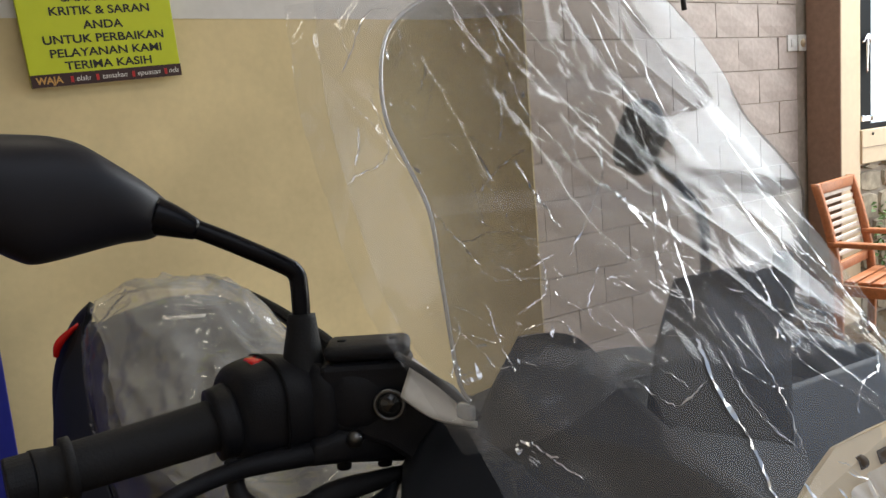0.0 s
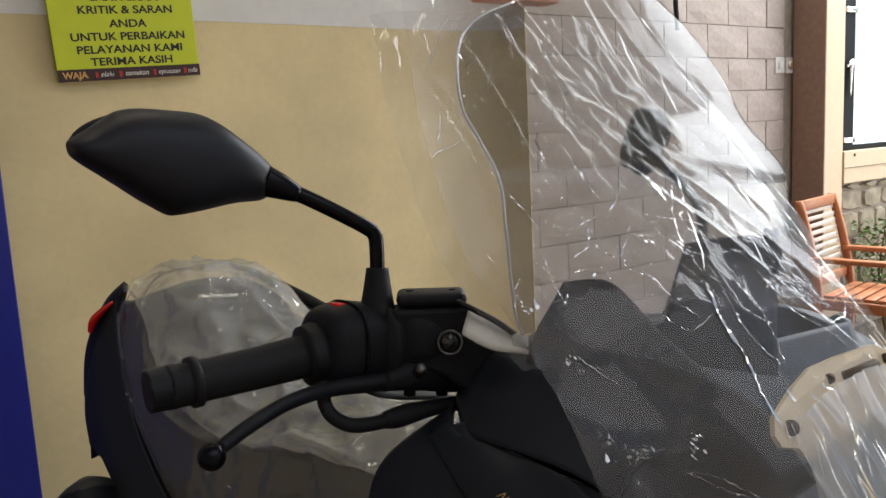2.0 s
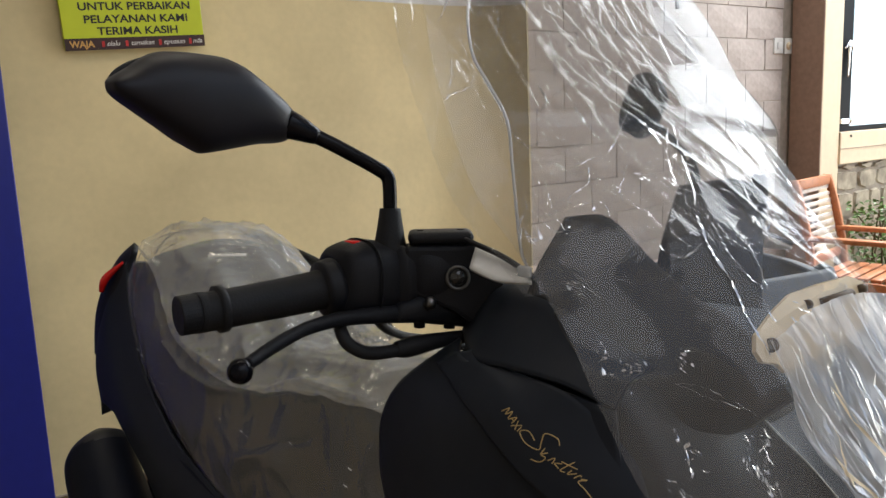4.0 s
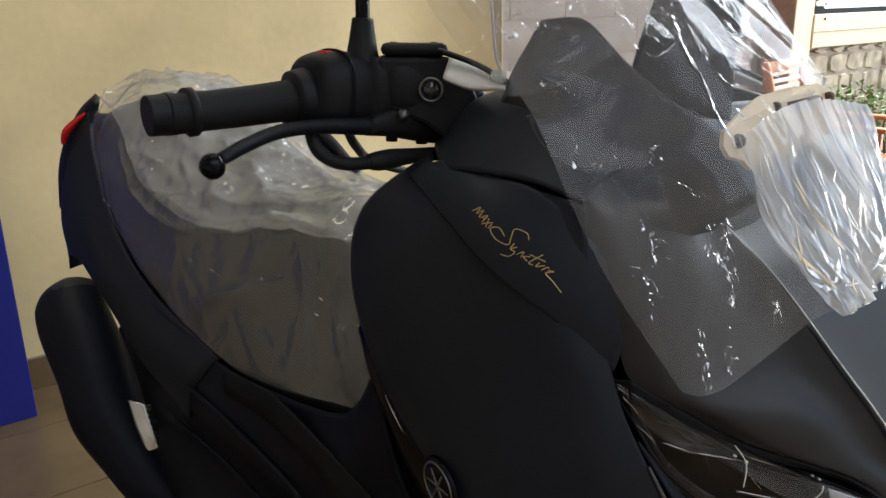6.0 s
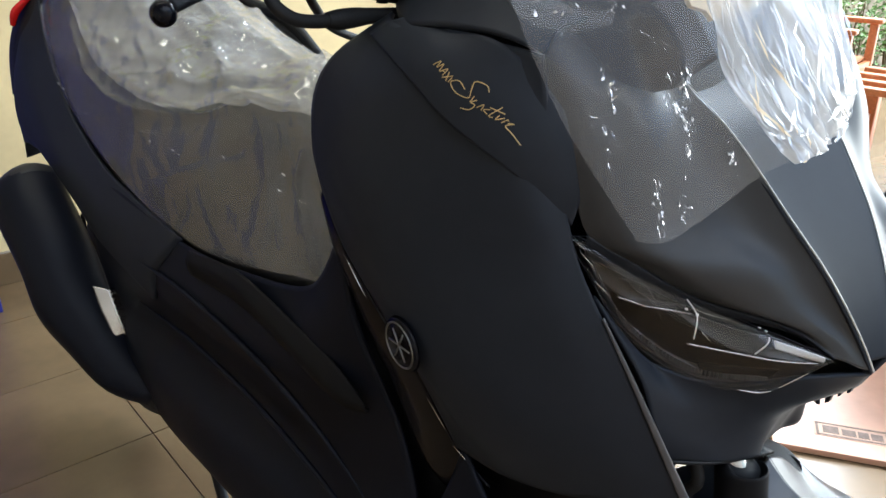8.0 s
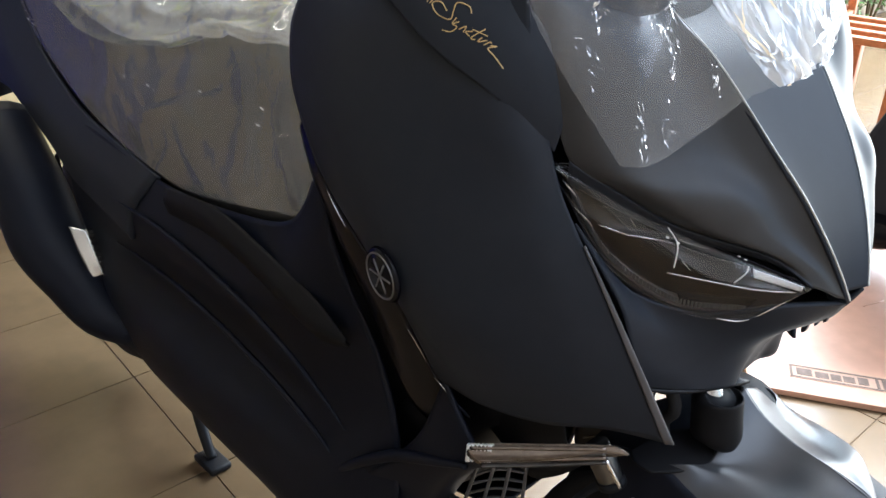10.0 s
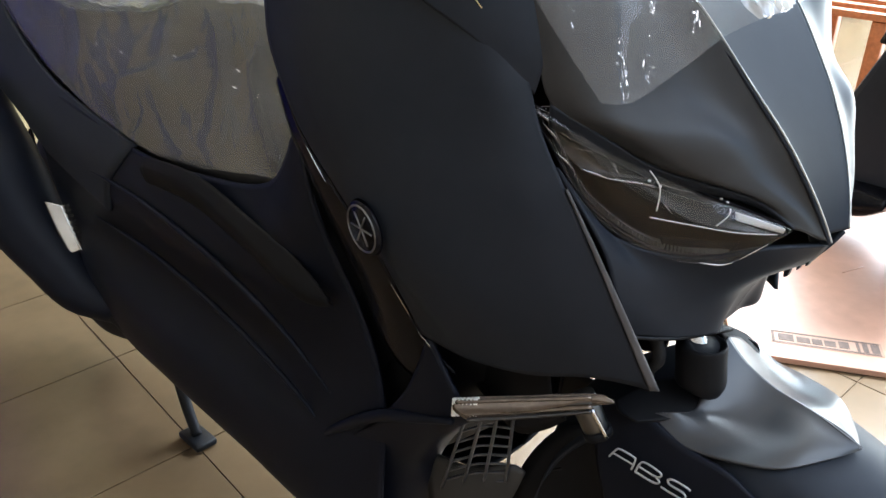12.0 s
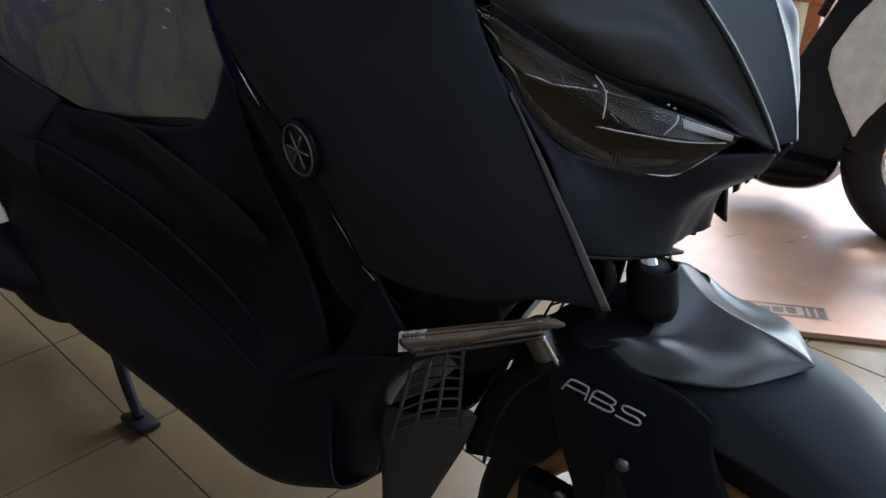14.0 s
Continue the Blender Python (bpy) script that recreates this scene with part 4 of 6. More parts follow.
def skin(a, b):
    """A place just outside the side panel: a along the script, b across it."""
    x, z = Vector((-.266, 1.006)) + SA * a + SB * b
    hits = [t.ray_cast(Vector((x, -.5, z)), Vector((0, 1, 0)))[0] for t in skins]
    y = min(h.y for h in hits if h)
    return (x, y - .0005, z)
for k, st in enumerate(script):
    if k < 6:
        q = [(172 * u, 6 + 74 * (v - .97)) for u, v in st]
    elif k == 6:
        q = [(30 + 128 * u, 4 + 46 * (v - .62)) for u, v in st]
    else:
        q = [(18 + 160 * u, -4 + 66 * (v - .50)) for u, v in st]
    part("script_stroke", tube([skin(*p) for p in q], [.00045] * len(q), 5, 5 * len(q)), GOLD_INK, scooter, "gold script stroke" if k == 0 else "")

# turn signals under the leg shield, the bracket, and the radiator grille
for side in (False, True):
    s = 1 if side else -1
    sig = part("turn_signal", patch([[(-.219, -.201, .606), (-.16, -.178, .628), (-.105, -.156, .648), (-.088, -.149, .6455)],
                                     [(-.217, -.207, .596), (-.155, -.181, .617), (-.108, -.160, .640), (-.088, -.150, .6445)],
                                     [(-.203, -.197, .584), (-.158, -.176, .606), (-.125, -.162, .624), (-.088, -.149, .6435)]], 8, 24, side), SIGNAL, scooter, "clear ribbed turn signal", thick=.004)
    for k in range(4):
        f = (k + .5) / 4
        part("lens_rib", tube([Vector((-.2185, s * .2045, .606)).lerp(Vector((-.203, s * .199, .584)), f),
                               Vector((-.16, s * .181, .628)).lerp(Vector((-.152, s * .175, .605)), f),
                               Vector((-.105, s * .159, .648)).lerp(Vector((-.105, s * .153, .626)), f)], .0022, 6, 16), FIN if k % 2 else SIGNAL, sig)
    for k in range(8):
        p = cr([(-.219, s * .2035, .606), (-.198, s * .1955, .614)], k / 7)
        part("prism", box(p[0] - .0011, p[0] + .0011, p[1] - .002, p[1] + .002, p[2] - .020, p[2], .0005), GLEAM, sig, smooth=False)
    if not side:
        stay = part("stay", tube([(-.126, -.140, .628), (-.117, -.136, .612), (-.109, -.132, .594)], [.0125, .0125, .0115], 20, 6), CHROMEDULL, scooter, "dark metal stay")
        # thin brighter strip along one side of the stay
        part("stay_edge", tube([(-.110, -.147, .625), (-.103, -.142, .611), (-.096, -.137, .597)], .0024, 8, 6), CHROME, stay, "bright polished edge")
        part("stay_collar", tube([(-.110, -.1325, .597), (-.107, -.131, .590)], .0135, 20, 2), BLACK, stay)
    GA, GB = Vector((-.295, s * .128, .40)), Vector((-.242, s * .155, .555))
    GC, GD = Vector((-.214, s * .112, .455)), Vector((-.198, s * .135, .57))
    for k in range(9):
        f = k / 8
        part("grille_bar", tube([GA.lerp(GB, f), (GA.lerp(GB, f) * .5 + GC.lerp(GD, f) * .5) + Vector((0, 0, .006)), GC.lerp(GD, f)], .0016, 6, 6), GRILLE, scooter)
    for f in (.02, .35, .66, .98):
        part("grille_upright", tube([GA.lerp(GC, f), (GA.lerp(GC, f) + GB.lerp(GD, f)) * .5, GB.lerp(GD, f)], .002, 6, 6), GRILLE, scooter)
    part("radiator_shroud", patch([[(-.322, -.130, .445), (-.26, -.124, .452), (-.215, -.110, .475), (-.2, -.10, .468)],
                                   [(-.305, -.132, .37), (-.25, -.126, .385), (-.22, -.116, .41), (-.21, -.11, .425)],
                                   [(-.30, -.132, .30), (-.265, -.13, .315), (-.245, -.126, .335), (-.235, -.12, .36)]], 10, 12, side), SHROUD, scooter, "dull grey shroud", thick=.003)

# handlebar and its fittings
grip = part("grip", tube([(-.4585, -.402, 1.0645), (-.4585, -.398, 1.0645), (-.4575, -.385, 1.065), (-.452, -.33, 1.070), (-.447, -.292, 1.0745)], [.0165, .0165, .0158, .0165, .0175], 24, 24), RUBBER, scooter,
            "black rubber throttle grip")
part("grip_flange", tube([(-.4572, -.385, 1.0655), (-.4568, -.379, 1.0660)], [.0192, .0192], 28, 2), RUBBER, grip)
part("bar_end", tube([(-.4597, -.4155, 1.0634), (-.4585, -.400, 1.0645)], .0158, 32, 1), PLASTIC, scooter, smooth=False, bevel=.0012)
part("grip_collar", tube([(-.4475, -.295, 1.074), (-.4455, -.281, 1.076)], [.024, .026], 24, 3), PLASTIC, scooter)


def egg(rings):
    """A rounded housing: rings of (centre, half width, half height) along the bar."""
    return loft([[(c[0] + hw * math.copysign(abs(math.cos(a)) ** .75, math.cos(a)), c[1], c[2] + hh * math.copysign(abs(math.sin(a)) ** .75, math.sin(a)))
                  for a in (k * math.pi / 12 for k in range(24))] for c, hw, hh in rings])


sw = part("switch_housing", egg([((-.446, -.286, 1.078), .024, .024), ((-.444, -.280, 1.080), .030, .031), ((-.440, -.262, 1.082), .034, .034),
                                 ((-.435, -.243, 1.082), .033, .032), ((-.431, -.232, 1.081), .026, .026)]), PLASTIC, scooter, "black switch housing with a red button")
part("kill_switch", box(-.448, -.432, -.272, -.256, 1.106, 1.1155, .002), RED_LENS, sw, "red rocker button")
part("housing_seam", tube([(-.437 + .0345 * math.copysign(abs(math.cos(a)) ** .75, math.cos(a)), -.262, 1.082 + .0345 * math.copysign(abs(math.sin(a)) ** .75, math.sin(a))) for a in (i * math.pi / 12 for i in range(25))], .0012, 5, 48, False), BLACK, sw)
part("handlebar", tube([(-.447, -.29, 1.075), (-.43, -.21, 1.078), (-.40, -.13, 1.06), (-.39, 0, 1.03), (-.40, .13, 1.06), (-.43, .21, 1.078), (-.458, .42, 1.064)], .011, 14), PLASTIC, scooter)
part("left_grip", tube([(-.459, .432, 1.062), (-.447, .29, 1.075)], .0165, 20), RUBBER, scooter)
mc = part("master_cylinder", egg([((-.416, -.236, 1.086), .010, .012), ((-.412, -.228, 1.088), .024, .024), ((-.400, -.200, 1.086), .027, .028), ((-.392, -.180, 1.084), .026, .026), ((-.388, -.168, 1.080), .014, .018)]),
          PLASTIC, scooter, "brake master cylinder with a square reservoir")
R0 = frame_m((-.4005, -.204, 1.098), (.04, .052, 0.002), (0, 0, 1))
part("reservoir", box(-.027, .032, -.018, .0155, -.020, .020, .005), PLASTIC, mc, m=R0)
part("reservoir_cap", box(-.026, .031, .0155, .0265, -.0195, .0195, .005), PLASTIC, mc, "flat reservoir cap with two screws", m=R0)
for k in (-.015, .020):
    part("cap_screw", tube([(k, .0260, 0), (k, .0272, 0)], .0032, 10, 1), BLACK, mc, m=R0)
part("cylinder_cover", extrude_outline([(-.029, .015, .004), (.033, .015, .004), (.053, -.012, .004), (.066, -.042, .004), (.043, -.066, .004), (.012, -.042, .004), (-.029, -.026, .004)], .017, (0, 0, 1)),
     PLASTIC, mc, "tapering black cover", m=R0, bevel=.004, smooth=False)
part("sight_glass", tube([(.016, -.012, .020), (.016, -.012, .0255)], .0095, 20, 2), LENSRING, mc, m=R0)
part("sight_ring", tube([(.016 + .0095 * math.cos(a), -.012 + .0095 * math.sin(a), .0255) for a in (i * math.pi / 8 for i in range(17))], .0013, 6, 32, False), CHROMEDULL, mc, m=R0)
part("clamp", egg([((-.424, -.246, 1.082), .020, .022), ((-.421, -.238, 1.083), .025, .030), ((-.416, -.228, 1.082), .022, .027)]), PLASTIC, mc)
part("pivot_bracket", egg([((-.408, -.248, 1.054), .010, .008), ((-.405, -.225, 1.058), .017, .014), ((-.398, -.195, 1.056), .018, .017), ((-.388, -.172, 1.050), .012, .014)]), PLASTIC, mc)
for p in ((-.398, -.226, 1.041), (-.391, -.198, 1.038)):
    part("pivot_bolt", tube([p, (p[0], p[1], p[2] + .016)], [.005, .0055], 8, 2), BLACK, mc)
for p in ((-.388, -.222, 1.064), (-.375, -.189, 1.069)):
    part("cover_screw", tube([p, (p[0] + .004, p[1] - .004, p[2])], .0055, 10, 2), CHROMEDULL, mc)
part("side_cover", egg([((-.392, -.185, 1.07), .012, .02), ((-.382, -.172, 1.066), .024, .033), ((-.372, -.158, 1.06), .022, .032), ((-.365, -.148, 1.058), .010, .018)]), PLASTIC, scooter)
lever = part("brake_lever", tube([(-.402, -.215, 1.0535), (-.407, -.255, 1.0545), (-.409, -.295, 1.0555), (-.401, -.335, 1.0540), (-.391, -.37, 1.0465), (-.384, -.394, 1.0385)],
                                 [.0085, .0078, .0062, .0056, .0054, .0050], 12, 40), PLASTIC, scooter, "black brake lever with a ball end")
bm = bmesh.new()
bmesh.ops.create_uvsphere(bm, u_segments=20, v_segments=14, radius=.0095, matrix=Matrix.Translation((-.3825, -.401, 1.0345)))
part("lever_ball", bm, GLOSS, lever)
part("throttle_cable", tube([(-.425, -.292, 1.056), (-.411, -.295, 1.038), (-.404, -.282, 1.0265), (-.401, -.262, 1.0235), (-.3995, -.235, 1.0245)], .0058, 10, 30), RUBBER, scooter)
part("cable_boot", tube([(-.400, -.250, 1.0245), (-.399, -.240, 1.0245), (-.3975, -.225, 1.026), (-.394, -.205, 1.0275), (-.385, -.17, 1.029)], [.0065, .0085, .0085, .0068, .006], 12, 24), RUBBER, scooter)
part("main_cable", tube([(-.42, -.26, 1.056), (-.46, -.22, 1.03), (-.52, -.15, 1.0), (-.55, -.05, .97), (-.50, .02, .93), (-.42, .05, .90)], .0045, 8, 40), RUBBER, scooter)
part("mirror_boot", tube([(-.4245, -.2385, 1.100), (-.4255, -.238, 1.108), (-.427, -.237, 1.125), (-.4285, -.236, 1.143)], [.0175, .0150, .0118, .0092], 20, 12), RUBBER, scooter)
part("mirror_arm", tube([(-.4285, -.236, 1.138), (-.4295, -.236, 1.160), (-.431, -.2375, 1.1705), (-.434, -.246, 1.1775), (-.4455, -.28, 1.196), (-.455, -.308, 1.2095)], [.0062] * 6, 14, 50), GLOSS, scooter)
part("mirror_joint", tube([(-.451, -.296, 1.2035), (-.4555, -.310, 1.210), (-.459, -.321, 1.2145)], [.0068, .0105, .0125], 16, 8), GLOSS, scooter)
def mirror_shell(flip=1):
    """A leaf-shaped shell standing across the scooter, domed towards the front."""
    top = [(-.304, 1.219), (-.321, 1.234), (-.339, 1.247), (-.364, 1.262), (-.390, 1.2655), (-.423, 1.264), (-.445, 1.2505), (-.457, 1.2425), (-.4585, 1.238)]
    low = [(-.304, 1.207), (-.310, 1.2035), (-.322, 1.198), (-.342, 1.1965), (-.383, 1.1890), (-.397, 1.1915), (-.422, 1.208), (-.453, 1.228), (-.4580, 1.2355)]
    rings = []
    for i in range(21):
        t = i / 20
        a, b = cr([(y, z, 0) for y, z in top], t), cr([(y, z, 0) for y, z in low], t)
        h = .034 * math.sin(math.pi * (.06 + .88 * t)) ** .7
        ring = []
        for j in range(24):
            w = 2 * math.pi * j / 24
            s_, c_ = math.sin(w), math.cos(w)
            f = .5 - .5 * math.copysign(abs(c_) ** .8, c_)
            ring.append((-.474 + h * (abs(s_) ** .8 if s_ > 0 else -.25 * abs(s_) ** .5), (a[0] + (b[0] - a[0]) * f) * flip, a[1] + (b[1] - a[1]) * f))
        rings.append(ring)
    return loft(rings, 2)
mirror = part("mirror", mirror_shell(), SATIN, scooter, "satin black mirror shell")
part("mirror_lip", tube([(-.481, y, z) for y, z in ((-.308, 1.213), (-.323, 1.230), (-.364, 1.257), (-.423, 1.259), (-.453, 1.239), (-.422, 1.212), (-.385, 1.194), (-.324, 1.203), (-.308, 1.213))], .003, 8, 60, False), PLASTIC, mirror)
lm = Matrix.Translation((-.60, .345, 1.262)) @ pose(0, 0, 0, 0, 0, 75) @ Matrix.Diagonal((1, .55, 1.25, 1)) @ Matrix.Translation((.47, .38, -1.225))
part("left_mirror", mirror_shell(), SATIN, scooter, "satin black mirror shell turned inwards", m=lm)
part("left_mirror_arm", tube([(-.43, .24, 1.10), (-.44, .25, 1.17), (-.50, .29, 1.21), (-.60, .345, 1.255)], .006, 10), GLOSS, scooter)
# stand
stand = part("centre_stand", tube([(-1.13, -.02, .20), (-1.10, -.03, .15), (-1.05, -.04, .07), (-1.012, -.042, .012)], [.016, .013, .011, .010], 12), PLASTIC, scooter, "black stand leg with a flat foot")
part("foot", box(-1.045, -.975, -.065, -.02, .0, .014, .004), PLASTIC, stand)

# seat film
def ripples(amp, f1, f2, seed):
    def fn(p, u, v):
        q = p + Vector((seed, 0, 0))
        a = noise.noise(Vector((q.x * f1, q.y * f1 * 1.5, q.z * f1)))
        b = 1 - abs(noise.noise(Vector((q.x * f2, q.y * f2, q.z * f2)))) * 2
        return Vector((.2, -.5, .7)) * amp * (a + .7 * b)
    return fn
SEAT_FOLDS_ROW_1 = ([(-1.169, -0.157, 0.852), (-1.075, -0.164, 0.829), (-0.985, -0.165, 0.825), (-0.917, -0.157, 0.835), (-0.829, -0.149, 0.846), (-0.733, -0.135, 0.868), (-0.614, -0.125, 0.886)], 0.012, 0.01)
SEAT_FOLDS_ROW_2 = ([(-1.071, -0.153, 0.853), (-0.974, -0.148, 0.849), (-0.902, -0.143, 0.85)], 0.006, 0.005)
SEAT_FOLDS_ROW_3 = ([(-1.086, -0.025, 0.935), (-1.024, -0.042, 0.914), (-0.961, -0.024, 0.905), (-0.986, 0.016, 0.915)], 0.006, 0.005)
SEAT_FOLDS_ROW_4 = ([(-0.973, -0.033, 0.905), (-0.912, -0.056, 0.892), (-0.865, -0.076, 0.886)], 0.006, 0.003)
SEAT_FOLDS_ROW_5 = ([(-1.282, -0.135, 0.922), (-1.223, -0.146, 0.887), (-1.202, -0.151, 0.871)], 0.006, 0.004)
SEAT_FOLDS_ROW_6 = ([(-1.098, -0.097, 0.909), (-1.026, -0.116, 0.882), (-1.001, -0.135, 0.864)], 0.006, 0.004)
SEAT_FOLDS_ROW_7 = ([(-1.175, -0.13, 0.904), (-1.152, -0.148, 0.874)], 0.004, 0.004)
SEAT_FOLDS_ROW_8 = ([(-0.964, -0.12, 0.871), (-0.878, -0.102, 0.876), (-0.786, -0.079, 0.892), (-0.667, -0.078, 0.905)], 0.008, 0.006)
SEAT_FOLDS_ROW_9 = ([(-0.936, -0.024, 0.901), (-0.82, -0.067, 0.891), (-0.854, -0.022, 0.895)], 0.005, 0.003)
SEAT_FOLDS_ROW_10 = ([(-0.974, 0.063, 0.915), (-0.888, 0.039, 0.9), (-0.777, 0.003, 0.903)], 0.008, 0.004)
SEAT_FOLDS_ROW_11 = ([(-0.583, -0.145, 0.849), (-0.584, -0.156, 0.816), (-0.555, -0.166, 0.782), (-0.521, -0.177, 0.741)], 0.008, 0.004)
SEAT_FOLDS_ROW_12 = ([(-0.559, -0.161, 0.798), (-0.534, -0.169, 0.769), (-0.503, -0.18, 0.73)], 0.005, 0.003)
SEAT_FOLDS_ROW_13 = ([(-0.617, -0.178, 0.747), (-0.612, -0.171, 0.774), (-0.587, -0.178, 0.743)], 0.004, 0.0025)
SEAT_FOLDS_ROW_14 = ([(-0.913, -0.182, 0.75), (-0.817, -0.175, 0.792), (-0.706, -0.157, 0.832)], -0.004, 0.005)
SEAT_FOLDS_ROW_15 = ([(-0.835, -0.187, 0.691), (-0.805, -0.184, 0.739)], -0.003, 0.004)
SEAT_FOLDS_ROW_16 = ([(-1.156, -0.17, 0.774), (-1.113, -0.169, 0.803), (-1.033, -0.167, 0.819)], 0.004, 0.004)
SEAT_FOLDS_ROW_17 = ([(-0.923, -0.169, 0.813), (-0.901, -0.173, 0.803)], 0.004, 0.0025)
SEAT_FOLDS = [SEAT_FOLDS_ROW_1, SEAT_FOLDS_ROW_2, SEAT_FOLDS_ROW_3, SEAT_FOLDS_ROW_4, SEAT_FOLDS_ROW_5, SEAT_FOLDS_ROW_6, SEAT_FOLDS_ROW_7, SEAT_FOLDS_ROW_8, SEAT_FOLDS_ROW_9, SEAT_FOLDS_ROW_10, SEAT_FOLDS_ROW_11, SEAT_FOLDS_ROW_12, SEAT_FOLDS_ROW_13, SEAT_FOLDS_ROW_14, SEAT_FOLDS_ROW_15, SEAT_FOLDS_ROW_16, SEAT_FOLDS_ROW_17]
def crest(n, k=5.0):
    """A thin sharp ridge out of a noise value."""
    return max(0.0, 1 - k * abs(n)) ** 1.5
FOLD_BALLS = [(sum((Vector(q) for q in pts), Vector()) / len(pts), max((Vector(q) - Vector(pts[len(pts) // 2])).length for q in pts) + 4 * w + .05, [Vector(q) for q in pts], amp, w) for pts, amp, w in SEAT_FOLDS]
def film_wobble(p, u, v):
    d = ripples(.004, 8, 15, 3.0)(p, u, v)
    top = min(1, max(.10, (p.z - .815) * 11))
    lift = top * (.013 * crest(noise.noise(Vector((p.x * 7 + 7, p.y * 12, p.z * 8))), 2.6) + .0045 * crest(noise.noise(Vector((p.x * 20, p.y * 26 + 3, p.z * 24))), 3.5) + .0010 * crest(noise.noise(p * 55)))
    lift += .007 * crest(noise.noise(Vector((p.x * 4 - p.z * 5 + 2, p.y * 3, p.z * 9 + p.x * 4))), 3) + .003 * crest(noise.noise(Vector((p.x * 9 + p.z * 9, p.y * 6 + 5, p.z * 8))), 4)
    for c, r, pts, amp, w in FOLD_BALLS:
        if (p - c).length > r:
            continue
        best = min((p - a - min(max((p - a).dot(b - a) / (b - a).length_squared, 0), 1) * (b - a)).length for a, b in zip(pts, pts[1:]))
        if best < 4 * w:
            lift += 1.6 * amp * math.exp(-best / w)
    return d + Vector((.15, -.55, .75)) * lift
film = part("seat_film", patch(seat_rows, 210, 330, wobble=film_wobble), SEAT_FILM)
film.matrix_world = BIKE
tagged(film, "milky crumpled protective film over the seat", "plastic film")
# a loose second layer bunched over the top of the seat
TOP_ROWS = [[(cr(c, .27 + .02 * math.sin(k * 2.1))) for k, c in enumerate(zip(*seat_rows))]] + [list(r) for r in seat_rows[2:7]]
def loose_wobble(p, u, v):
    up = Vector((.1, -.35, .9))
    n1 = crest(noise.noise(Vector((p.x * 6 + 1, p.y * 14 + 4, p.z * 9))), 2.2)
    n2 = crest(noise.noise(Vector((p.x * 15 - p.y * 9, p.y * 18, p.z * 20 + 2))), 3)
    n3 = crest(noise.noise(Vector((p.x * 40, p.y * 46 + 6, p.z * 40))), 4)
    hem = math.exp(-u * 26)
    return film_wobble(p, u, v) + up * (.004 + .013 * n1 + .005 * n2 + .0006 * n3 + .006 * hem) + Vector((0, 0, .010 * hem * noise.noise(Vector((p.x * 14, 3.0, 1.0)))))
part("loose_layer", patch(TOP_ROWS, 110, 260, wobble=loose_wobble), SEAT_LOOSE, film, "loose crumpled second layer")
part("label_strip", box(-.034, .034, -.005, .005, .010, .0108), PAPER, film, "white paper strip", m=frame_m((-1.224, -0.024, 0.991), (0.049, 0.086, 0.002), (-.2, .8, .2)))
# sharp wrinkles on the film
FILM_TREE = BVHTree.FromPolygons([v.co for v in film.data.vertices], [p.vertices for p in film.data.polygons])
def on_film(p):
    q, n, _, _ = FILM_TREE.find_nearest(Vector(p))
    return q + (n if n.dot(Vector((0, -.4, 1))) > 0 else -n) * .0012
def flake(c, e1, e2, ln, wd, r):
    """A small crumpled facet of uneven outline."""
    bm = bmesh.new()
    n = r.randint(4, 6)
    ring = [bm.verts.new(Vector(c) + e1 * ln * math.cos(a) * r.uniform(.45, 1) + e2 * wd * math.sin(a) * r.uniform(.45, 1))
            for a in (2 * math.pi * k / n + r.uniform(-.3, .3) for k in range(n))]
    top = bm.verts.new(Vector(c) + e1.cross(e2) * wd * r.uniform(-.6, .6))
    for k in range(n):
        bm.faces.new((ring[k], ring[(k + 1) % n], top))
    return bm
rnd = random.Random(21)
for k in range(130):
    q = on_film((rnd.uniform(-1.42, -.52), rnd.uniform(-.18, .06), 1.1 if k % 3 else .80))
    a = rnd.gauss(.3, .5)
    e1 = Vector((math.cos(a), math.sin(a) * .5, -math.sin(a) * .7)).normalized()
    ln = rnd.choice((.001, .002, .003, .006))
    part("wrinkle", flake(q, e1, e1.orthogonal().normalized(), ln, ln * rnd.uniform(.12, .3), rnd), SEATFOLD, film, smooth=False)

# tall clear windshield under the bag
SH = [(-.291, -.205, 1.106), (-.289, -.215, 1.123), (-.289, -.225, 1.180), (-.291, -.230, 1.216), (-.312, -.229, 1.243), (-.336, -.225, 1.268), (-.354, -.215, 1.300),
      (-.371, -.195, 1.327), (-.386, -.160, 1.349), (-.402, -.110, 1.368)]
SHROWS = [[(x + .045 * (1 - k * k), y * k, z + .022 * (1 - k * k) * (i / 9) ** 3) for i, (x, y, z) in enumerate(SH)] for k in (1, .8, .55, .3, .05, -.2, -.42)]
shield = part("windshield", patch(SHROWS, 30, 40), CLEAR, None, thick=.003)
shield.matrix_world = BIKE
tagged(shield, "tall clear acrylic windshield fixed to the scooter", "windshield")
part("shield_edge", tube(SH, .0013, 8, 60), CLEAR_EDGE, shield, "bright polished edge")
part("shield_foot", box(-.294, -.281, -.214, -.208, 1.098, 1.107, .002), CLEAR_EDGE, shield)
part("shield_clip", box(-.225, -.214, .000, .012, 1.160, 1.178, .003), BLACK, shield, "small black clip")
